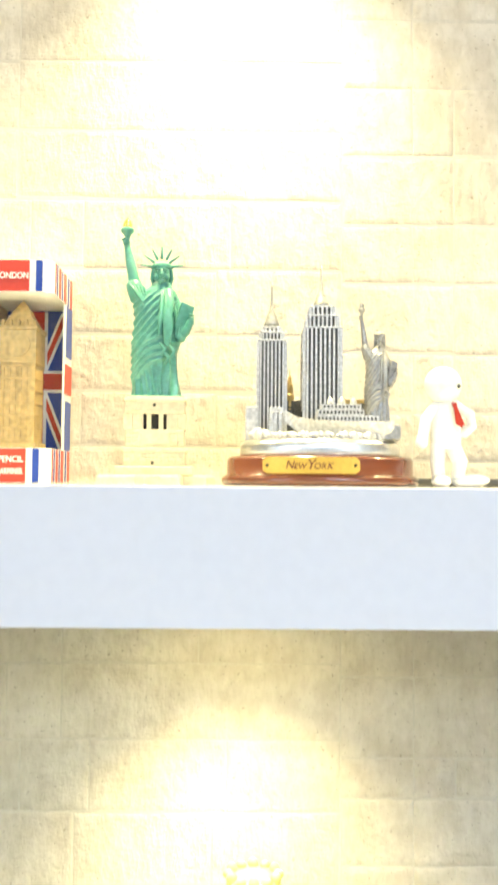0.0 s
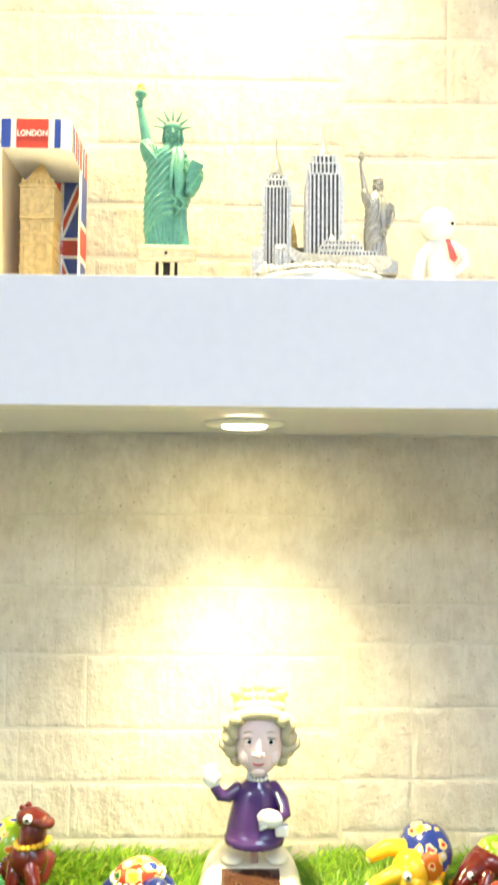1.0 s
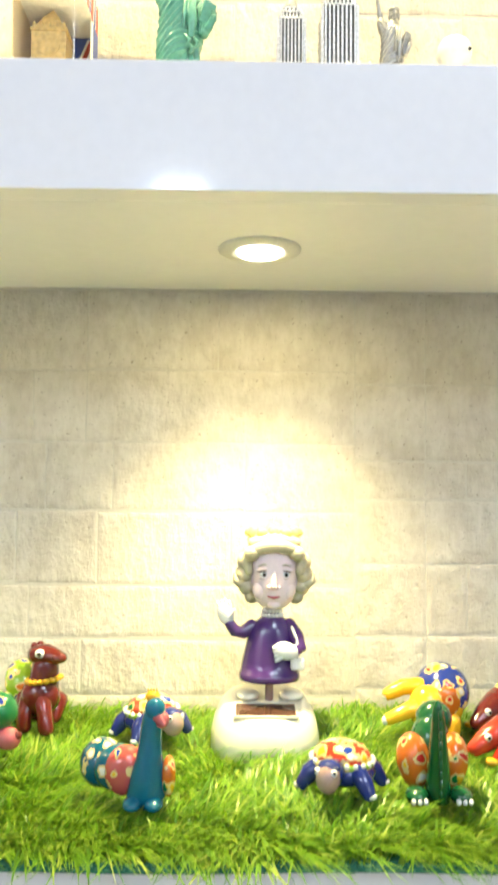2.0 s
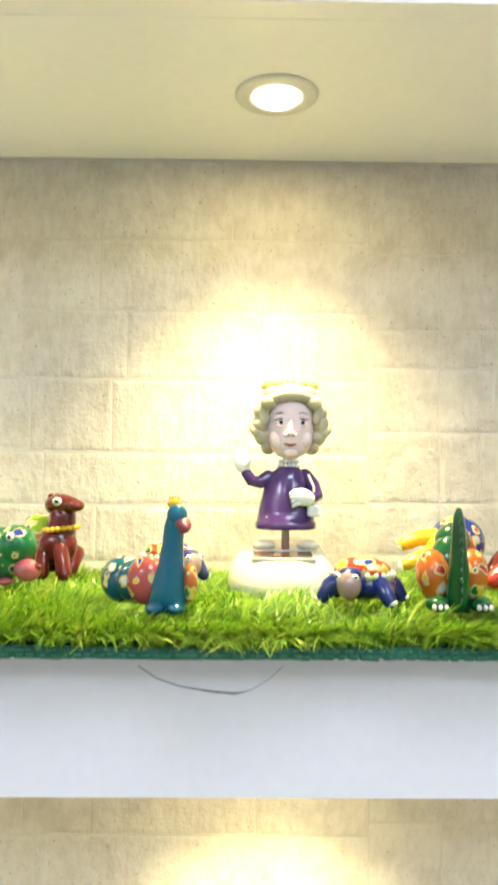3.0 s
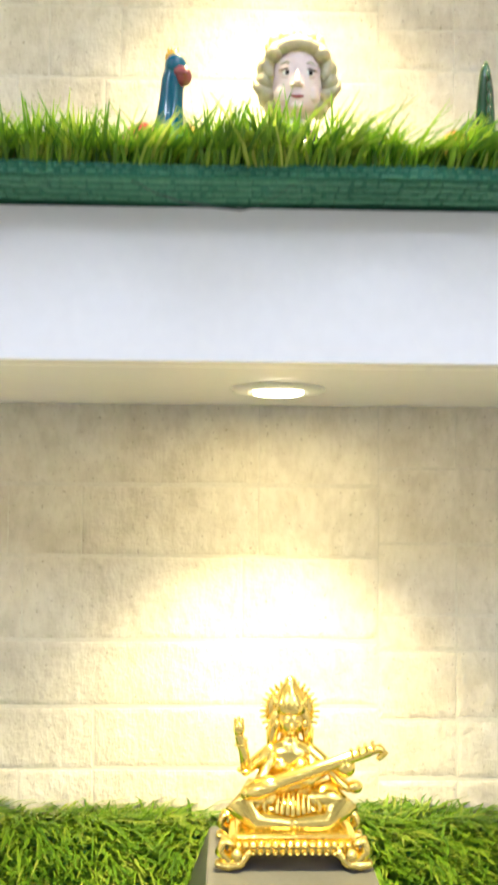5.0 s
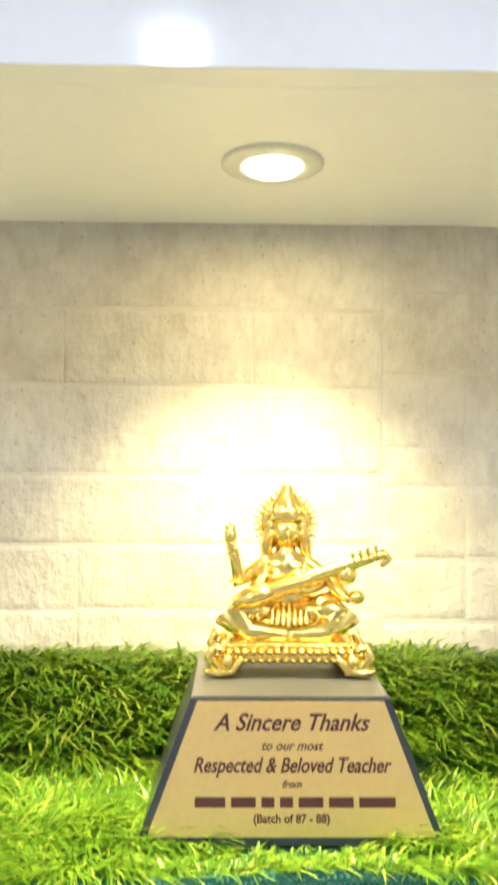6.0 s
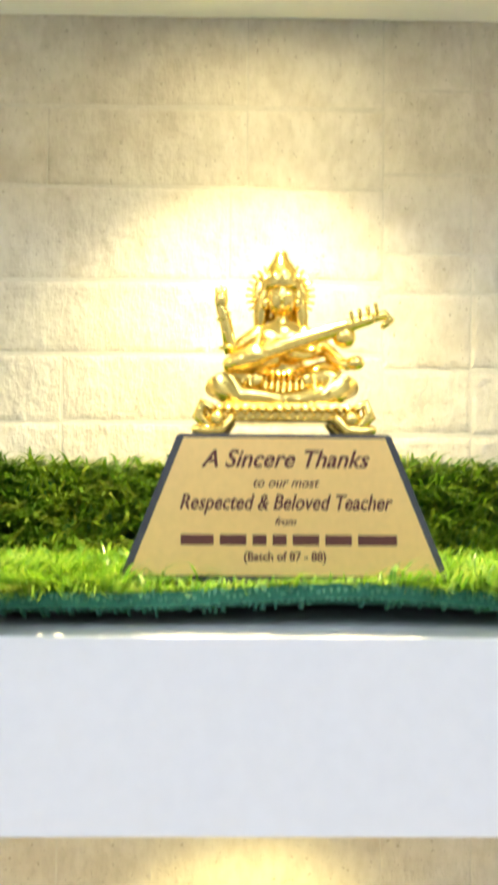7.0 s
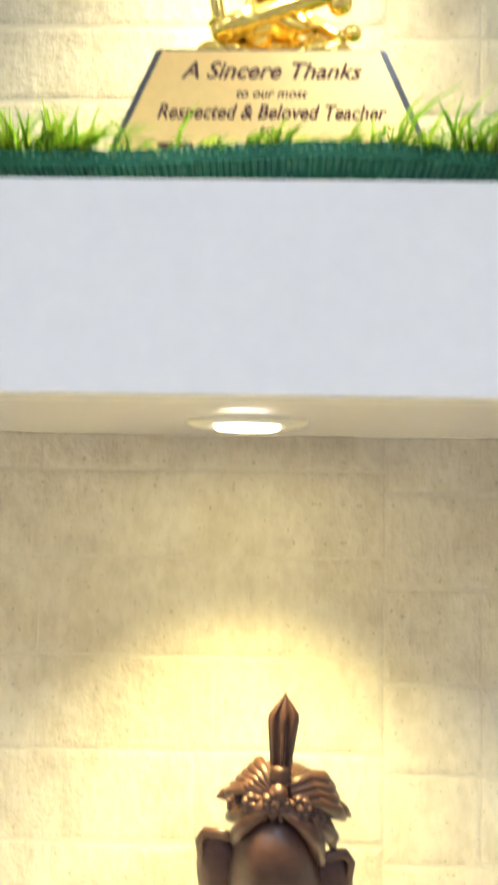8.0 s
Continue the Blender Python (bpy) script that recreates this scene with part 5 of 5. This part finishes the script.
def trophy():
    t = thing("trophy", pose(0.0088, 0.048, G3 + 0.0012), "gilded seated musician statuette on a charcoal plaque base", "trophy")
    # frustum: half widths and depths at foot and top
    H, W0, W1, Y0, Y1, B0, B1 = 0.0695, 0.0765, 0.0503, 0.0, 0.0115, 0.118, 0.108
    bm = bmesh.new()
    rings(bm, [[(-W0, Y0, 0), (W0, Y0, 0), (W0, B0, 0), (-W0, B0, 0)], [(-W1, Y1, H), (W1, Y1, H), (W1, B1, H), (-W1, B1, H)]], 0, False)
    bmesh.ops.bevel(bm, geom=bm.edges[:], offset=0.0008, segments=2, affect="EDGES")
    part("plinth", bm, CHARCOAL, t, "charcoal sloped plinth")
    tilt = math.degrees(math.atan2(H, Y1 - Y0))
    L = math.hypot(H, Y1 - Y0)
    on = pose(0, 0, 0, tilt)
    bm = bmesh.new()

    def half(v):
        return W0 + (W1 - W0) * v / L

    a, b = 0.0045, L - 0.0022
    lp = [(-half(a) + 0.0038, a), (half(a) - 0.0038, a), (half(b) - 0.0038, b), (-half(b) + 0.0038, b)]
    rings(bm, [[(x, y, -0.0006) for x, y in lp], [(x, y, 0.0011) for x, y in lp]], 0, False)
    plate = part("plate", bm, PLATE, t, "gold engraved plate", at=on)

    def line(text, size, v, bold=0.0, shear=0.3, squeeze=1.0):
        writing(text, size, pose(0, v, 0.0012), INK, plate, shear, "lettering", 0.0001, bold, squeeze)

    line("A Sincere Thanks", 0.0116, L - 0.0125, 0.00022, 0.35, 0.94)
    line("to our most", 0.0062, L - 0.0235, 0.00010, 0.35)
    line("Respected & Beloved Teacher", 0.0100, L - 0.0328, 0.00020, 0.3, 0.80)
    line("from", 0.0050, L - 0.0415, 0.0001, 0.35)
    line("(Batch of 87 - 88)", 0.0056, L - 0.0575, 0.00016, 0.0, 0.95)
    x = -0.0478
    for n in (5, 4, 2, 2, 4, 4, 6):
        w = 0.0029 * n + 0.0006
        bm = bmesh.new()
        box(bm, (x, L - 0.0522, 0.0010), (x + w, L - 0.0474, 0.0014), bevel=0.0003)
        part("text_bar", bm, INK, plate)
        x += w + 0.0028
    # gilded figure
    T = pose(0.002, 0.084, H) @ Matrix.Diagonal((1.05, 1.05, 1.05, 1))
    bm = bmesh.new()
    box(bm, (-38, -19, 7), (38, 19, 13.5), 0, 1.6)
    box(bm, (-34, -16, 12), (34, 16, 17), 0, 1.6)
    for k in range(16):
        ell(bm, (-32 + 4.25 * k, -19.4, 13.2), 2.2, 0, u=8, v=6)
        ell(bm, (-32 + 4.25 * k, -19.6, 8.6), 1.6, 0, u=8, v=6)
    for sx in (-1, 1):
        for y in (-15, 15):
            tube(bm, [(sx * 26, y - 3, 9), (sx * 31, y - 4, 3), (sx * 38, y - 5, 2.4), (sx * 43.5, y - 5, 3.4)], [3, 3.4, 3.2, 2.4], 0, 10)
            tube(bm, [(sx * 37, y - 4, 5), (sx * 42.5, y - 4, 10), (sx * 40, y - 4, 16), (sx * 35.5, y - 4, 14)], [3.2, 3.4, 3, 2], 0, 10)
            ell(bm, (sx * 33, y - 6, 8.5), (4, 3, 4), 0, u=12, v=8)
    part("seat", bm_mm(bm), GOLD, t, "scrolled gilded seat", at=pose(0.002, 0.074, H) @ Matrix.Diagonal((1.05, 1.3, 1.05, 1)))
    bm = bmesh.new()
    # crossed legs and draped skirt
    ell(bm, (1, -2, 24), (30, 15, 8), 0)
    for sx in (-1, 1):
        tube(bm, [(sx * 6, -2, 28), (sx * 24, -8, 31), (sx * 31, -11, 27), (sx * 20, -17, 20), (sx * 2, -18, 19)], [9.5, 10.5, 9.5, 7.5, 5], 0, 16)
    for k in range(7):
        tube(bm, [(-8 + 3 * k, -12, 34), (-9 + 3.2 * k, -17, 26), (-10 + 3.4 * k, -18, 18)], [1, 1.7, 1.4], 0, 8)
    for sx in (-1, 1):
        for k in range(4):
            tube(bm, [(sx * (12 + 4 * k), -13, 36 - 1.4 * k), (sx * (17 + 4.4 * k), -17.5, 29 - k), (sx * (15 + 3.4 * k), -18.5, 21)], [0.7, 1.3, 0.8], 0, 8)
    robe(bm, [(28, 0, 0, 16, 11, 0.02, 7, 0), (38, 0, 0, 13, 9, 0.03, 7, 0), (48, 0, 0, 14.5, 9.4, 0.03, 7, 0), (55, 0, 0, 16.5, 9, 0.02, 7, 0), (60, 0, 0, 12, 7, 0, 5, 0), (63, 0, 0, 5, 4.6, 0, 5, 0), (68, 0, -1, 4.6, 4.6, 0, 5, 0)], 0, 32)
    for sx in (-1, 1):
        ell(bm, (sx * 6, -7, 49), (5, 4.6, 4.6), 0, u=14, v=10)
    for k in range(15):
        a = radians(195 + 150 * k / 14)
        ell(bm, (11 * math.cos(a), -7.5 - 3.6 * abs(math.sin(a)), 60 + 12 * math.sin(a)), 1.1, 0, u=8, v=6)
    ell(bm, (0, -2, 74), (8, 8, 10), 0)
    ell(bm, (0, -10, 73), (1.6, 1.8, 2.6), 0, u=10, v=8)
    for sx in (-1, 1):
        ell(bm, (sx * 3.2, -9, 76), (1.8, 1.2, 0.9), 0, u=8, v=6)
        ell(bm, (sx * 8.6, -2, 72), (2.4, 3, 4), 0, u=10, v=8)
        tube(bm, [(sx * 8, 1, 78), (sx * 11, 2, 66), (sx * 12, 2, 56)], [4, 4, 2.4], 0, 10)
    ell(bm, (0, -9.2, 69), (2.6, 1.2, 0.9), 0, u=8, v=6)
    lathe(bm, [(9, 79), (10.5, 81), (10, 85), (8.8, 89), (7, 92.5), (5, 95.5), (3.6, 97), (3.6, 99.4), (0.6, 101.4)], (0, 0, 0), 0, 20)
    for k in range(9):
        a = radians(180 + 180 * k / 8)
        ell(bm, (9.4 * math.cos(a), 8.6 * math.sin(a), 85), (1.8, 1.6, 3), 0, u=8, v=6)
    # beaded halo
    loop = [(0 + r * math.cos(t), 6, 78 + r * math.sin(t)) for r in (15,) for t in (2 * math.pi * k / 40 for k in range(40))]
    rings(bm, [[(x * f, 6 + o, 78 + (z - 78) * f) for x, y, z in loop] for f, o in ((0.55, 0), (1.0, 0), (1.04, 1), (1.0, 2), (0.55, 2))], 0, True, False)
    for k in range(30):
        a = 2 * math.pi * k / 30
        tube(bm, [(14.5 * math.cos(a), 6.5, 78 + 14.5 * math.sin(a)), (18.6 * math.cos(a), 6.5, 78 + 18.6 * math.sin(a))], [1.2, 0.7], 0, 6)
    # four arms
    tube(bm, [(-12, -1, 56), (-22, -3, 49), (-27, -7, 46), (-29, -9, 58), (-32, -10, 68)], [4.6, 4.2, 3.8, 3.2, 2.8], 0, 12)
    ell(bm, (-32, -10.5, 72), (3.6, 3, 5), 0, u=12, v=8)
    for k in range(3):
        tube(bm, [(-34 + 2 * k, -11, 74), (-34.5 + 2.2 * k, -11, 79 - abs(k - 1))], [1.1, 0.8], 0, 6)
    tube(bm, [(12, -1, 56), (24, -4, 47), (30, -9, 40), (34, -13, 38)], [4.6, 4.2, 3.8, 3], 0, 12)
    ell(bm, (38, -14, 39), (5, 4, 4), 0, u=12, v=8)
    tube(bm, [(11, -3, 53), (18, -8, 44), (10, -15, 43), (2, -17, 44)], [4.4, 4, 3.4, 3], 0, 12)
    tube(bm, [(-11, -3, 53), (-18, -8, 42), (-12, -15, 38), (-4, -17, 40)], [4.4, 4, 3.4, 3], 0, 12)
    for z, r in ((47, 4.8), (62, 3.8), (65, 3.6)):
        lathe(bm, [(r, z - 0.8), (r + 0.6, z), (r, z + 0.8)], (-28 if z < 50 else -30.5, -8.5, 0), 0, 14)
    part("seated_figure", bm_mm(bm), GOLD, t, "polished gilded seated figure", at=T)
    bm = bmesh.new()
    d = Vector((80, 0, 27)).normalized()
    a0 = Vector((-27, -19, 37))
    tube(bm, [a0, a0 + d * 24, a0 + d * 60, a0 + d * 76], [4.4, 4.6, 3.6, 3.2], 0, 14)
    ell(bm, a0 + d * 10, (13, 7, 6), 0, (0, -18.6, 0))
    ell(bm, a0 + d * 62 + Vector((0, 1, -5)), (6, 5.4, 6), 0)
    tube(bm, [a0 + d * 76, a0 + d * 84 + Vector((0, 0, -0.5)), a0 + d * 87 + Vector((0, 0, -4)), a0 + d * 83 + Vector((0, 0, -6))], [2.6, 2.8, 2.4, 1.6], 0, 12)
    for k in range(4):
        p = a0 + d * (66 + 4.4 * k)
        tube(bm, [p + Vector((0, -3, 1.5)), p + Vector((-1, -3.4, 5.5))], [0.8, 1.2], 0, 8)
    for k in range(18):
        p = a0 + d * (22 + 2.4 * k) + Vector((0, -2.8, 1.8))
        ell(bm, p, (0.6, 1.0, 1.2), 0, u=6, v=4)
    part("lute", bm_mm(bm), GOLD, t, "long-necked gilded lute", at=T)


trophy()

# ---- bottom shelf ----
Z4 = SHELF_TOPS[3]


def turbaned_bust():
    """A bronze elephant-headed bust in a turban with a tall plume, in millimetres."""
    bm = bmesh.new()
    robe(bm, [(0, 0, 0, 52, 34, 0, 5, 0), (8, 0, 0, 54, 36, 0, 5, 0), (30, 0, 0, 50, 34, 0.02, 7, 0), (62, 0, 0, 46, 30, 0.02, 7, 1), (86, 0, 0, 38, 25, 0.01, 7, 2), (102, 0, 0, 24, 20, 0, 7, 2), (118, 0, 0, 18, 18, 0, 7, 2)], 0, 56)
    robe(bm, [(112, -3, -3, 14, 13, 0, 3, 0), (124, -3, -3, 22, 21, 0, 3, 0), (142, -3, -4, 24.5, 24, 0, 3, 0), (160, -4, -6, 22, 24.5, 0, 3, 0), (172, -4, -6.5, 19.5, 24, 0, 3, 0), (181, -4, -6, 15.5, 21, 0, 3, 0), (187, -4, -4, 10, 15, 0, 3, 0), (190, -4, 0, 8, 10, 0, 3, 0)], 0, 40)
    tube(bm, [(-4, -18, 160), (-4, -25, 140), (-3, -30, 112), (2, -34, 84), (12, -36, 62), (22, -36, 60)], [8, 9, 8, 7, 5.6, 4.4], 0, 18)
    for k in range(9):
        z = 136 - 8 * k
        lathe(bm, [(8.6 - 0.25 * k, -0.9), (9.1 - 0.25 * k, 0), (8.6 - 0.25 * k, 0.9)], (-3.6 + 0.2 * k, -25.6 - 1.2 * k, z), 0, 18)
    for sx in (-1, 1):
        tube(bm, [(-4 + sx * 13, -18, 112), (-4 + sx * 19, -28, 104), (-4 + sx * 22, -36, 106)], [4, 3.2, 1.6], 0, 10)
        ell(bm, (-4 + sx * 13, -16.5, 150), (4.6, 3, 3), 0, u=14, v=8)
        tube(bm, [(-4 + sx * 7, -19, 157), (-4 + sx * 13, -18, 159), (-4 + sx * 18, -14, 155)], [1.2, 2, 1.2], 0, 8)
        # ears: cupped sheets with a thick curled rim
        up = 5 if sx < 0 else -5
        ell(bm, (sx * 28 - 3, 0, 139 + up), (13, 4.5, 27), 0, (0, sx * 12, sx * 20), 24, 16)
        rim = [(sx * 19 - 3, -5, 163 + up), (sx * 28 - 3, -5, 166 + up), (sx * 36 - 3, -2, 165.5 + up), (sx * 39.5 - 3, 1, 160 + up), (sx * 37 - 3, 3, 142 + up), (sx * 29 - 3, 3, 120 + up), (sx * 20 - 3, 0, 110)]
        tube(bm, rim, [2.2, 2.8, 2.8, 2.6, 2.4, 2.2, 1.6], 0, 10)
    # turban: pleats fanned on one side, broad wound folds swept down the other
    ell(bm, (0, 4, 189), (23, 21, 16), 0, u=36, v=20)
    tube(bm, [(-26, 0, 178), (-22, -14, 185), (-12, -21, 191), (-4, -23.5, 193), (5, -22, 191), (14, -19, 184), (23, -10, 174), (27, 0, 168)], [3.5, 4.2, 4.2, 4, 4.2, 4.6, 4.6, 3.6], 0, 12)
    for k in range(6):
        u = k / 5
        tube(bm, [(-5 - 3 * u, -20, 200 - 5 * u), (-8 - 12 * u, -18 + 2 * u, 206 - 8 * u), (-12 - 15 * u, -9 + 4 * u, 209.5 - 17 * u), (-12.5 - 15 * u, 2, 205 - 17 * u)], [1.2, 2.3, 3.3, 2.0], 0, 12)
    for k in range(4):
        u = k / 3
        tube(bm, [(4 + 2 * u, -21 - u, 203 - 9 * u), (12 + 5 * u, -18.5, 206 - 12 * u), (20 + 7 * u, -10, 202 - 16 * u), (26 + 6 * u, 0, 194 - 15 * u)], [2.2, 3.6, 4.4, 2.6], 0, 14)
    tube(bm, [(25, -6, 188), (32, -2, 183), (36, 2, 178.5)], [4.6, 3.4, 1.0], 0, 12)
    tube(bm, [(-24, -4, 192), (-30, -2, 190), (-33, 0, 188)], [4.4, 3.2, 1.2], 0, 12)
    tube(bm, [(20, -10, 182), (25, -8, 172), (27, -4, 164)], [4.4, 4, 1.6], 0, 12)
    tube(bm, [(-9, -23, 190), (-17, -21, 184), (-22, -15, 176), (-24, -8, 168)], [3, 4.4, 4.2, 2.4], 0, 12)
    tube(bm, [(2, -24, 190), (11, -22.5, 184), (17, -18, 174), (20, -11, 160)], [3, 4.8, 5, 2.6], 0, 12)
    # rosettes strung along the brow, with beads between
    for x, y, z, big in ((-15, -22, 192.5, 5.4), (-3.5, -26, 195, 6.4), (8.5, -25, 192.5, 5.6), (-24, -13, 189, 4), (17, -20, 186.5, 4)):
        ell(bm, (x, y, z), (big * 0.5, big * 0.45, big * 0.5), 0, u=12, v=8)
        for k in range(7):
            a = 2 * math.pi * k / 7
            ell(bm, (x + big * 0.72 * math.cos(a), y + 0.6, z + big * 0.72 * math.sin(a)), (big * 0.44, big * 0.4, big * 0.44), 0, u=10, v=6)
    for k in range(17):
        a = radians(202 + 136 * k / 16)
        ell(bm, (-1 + 27 * math.cos(a), 0.5 + 26 * math.sin(a), 187.6 - 9 * max(0, math.cos(a)) ** 2 - 4 * max(0, -math.cos(a)) ** 2), 1.4, 0, u=8, v=6)
    ell(bm, (-2, -24, 200), (4.6, 4.4, 4.6), 0)
    lathe(bm, [(4.4, 203), (5.8, 205), (5.0, 206.6), (5.8, 208.4), (5.0, 210), (5.4, 212)], (-1, -20, 0), 0, 18)
    # plume of folded leaves
    rows = [(211, 0.0, 5.2, 2.8), (218, 0.2, 5.8, 3.0), (228, 0.6, 6.9, 3.5), (236, 1.0, 7.8, 3.8), (239.5, 1.2, 7.6, 3.7), (244, 1.5, 4.6, 2.6), (248, 1.8, 1.6, 1.2), (250.5, 1.9, 0.2, 0.2)]
    loops = []
    for z, x, w, dd in rows:
        loops.append([(x - 1 + w * math.cos(t), -19 + dd * (1 + 0.45 * math.cos(8 * t)) * math.sin(t), z - 2.2) for t in (2 * math.pi * k / 36 for k in range(36))])
    rings(bm, loops, 0)
    tube(bm, [(-0.5, -22.4, 210), (0, -23.2, 228), (0.6, -22, 242)], [1, 1.3, 0.5], 0, 8)
    bmesh.ops.scale(bm, vec=(0.00099, 0.00099, 0.000968), verts=bm.verts)
    single("turbaned_bust", bm, BRONZE, pose(0.0200, 0.141, Z4 + 0.0005), "dark bronzed elephant-headed bust in a plumed turban", "bust")


turbaned_bust()

# ---- stone blocks of the feature wall ----
LEFT_ROWS = (0.32, 0.385, 0.44, 0.497, 0.556, 0.618, 0.672, 0.718, 0.773, 0.825, 0.868, 0.915, 0.965, 1.03, 1.085, 1.15, 1.20, 1.255, 1.302, 1.347, 1.409, 1.468, 1.53, 1.60, 1.655, 1.71, 1.755, 1.805, 1.86, 1.92, 1.98, 2.04, 2.10, 2.17, 2.25)
RIGHT_ROWS = (0.32, 0.37, 0.43, 0.485, 0.54, 0.60, 0.66, 0.71, 0.76, 0.81, 0.86, 0.905, 0.958, 0.985, 1.04, 1.10, 1.15, 1.21, 1.262, 1.305, 1.366, 1.4205, 1.4535, 1.52, 1.60, 1.64, 1.70, 1.74, 1.79, 1.85, 1.90, 1.96, 2.02, 2.08, 2.15, 2.25)
block_meshes = {}


def block(x0, x1, z0, z1):
    key = (round(x1 - x0, 3), round(z1 - z0, 3))
    if key not in block_meshes:
        bm = bmesh.new()
        n = 12
        ph = rb.uniform(0, 90)
        lps = []
        for i, d, f_ in ((0.0, 0.0008, 0.2), (0.0003, 0.0004, 0.8), (0.0013, 0.0, 1.0), (0.0040, -0.00035, 1.6)):
            lp = []
            for k in range(4 * n):
                side, f = divmod(k, n)
                f /= n
                w = noise.noise(Vector((ph + 0.55 * k, 3.1, 0))) + 0.6 * noise.noise(Vector((ph + 1.7 * k, 7.7, 0)))
                q = i + f_ * 0.0011 * max(-0.2, w)
                a, b = key[0] / 2 - q, key[1] / 2 - q
                lp.append(((-a + 2 * a * f, d, -b), (a, d, -b + 2 * b * f), (a - 2 * a * f, d, b), (-a, d, b - 2 * b * f))[side])
            lps.append(lp)
        rings(bm, lps, 0, False)
        block_meshes[key] = mesh_of(bm, "stone_block", STONE)
    ob = new("stone_block", block_meshes[key])
    ob.parent = wall
    ob.location = ((x0 + x1) / 2, WALL_Y + 0.00012 * rb.uniform(-1, 1), (z0 + z1) / 2)
    ob.rotation_euler = (rb.uniform(-0.004, 0.004), rb.uniform(-0.006, 0.006), rb.uniform(-0.0015, 0.0015))


rb = random.Random(11)
for rows, edges in ((LEFT_ROWS, (-0.42, -0.30, -0.19, -0.133, -0.02, 0.086)), (RIGHT_ROWS, (0.086, 0.147, 0.182, 0.26, 0.40))):
    for z0, z1 in zip(rows, rows[1:]):
        inner = [x for x in edges[1:-1] if rb.random() < (0.5 if x < 0.08 else 0.7)]
        xs = [edges[0]] + [round(x + (rb.choice((-0.012, 0, 0, 0.012)) if x < 0.08 else 0), 3) for x in inner] + [edges[-1]]
        for x0, x1 in zip(xs, xs[1:]):
            block(x0, x1, round(z0 + rb.uniform(0, 0.0016), 3), round(z1 - rb.uniform(0, 0.0012), 3))
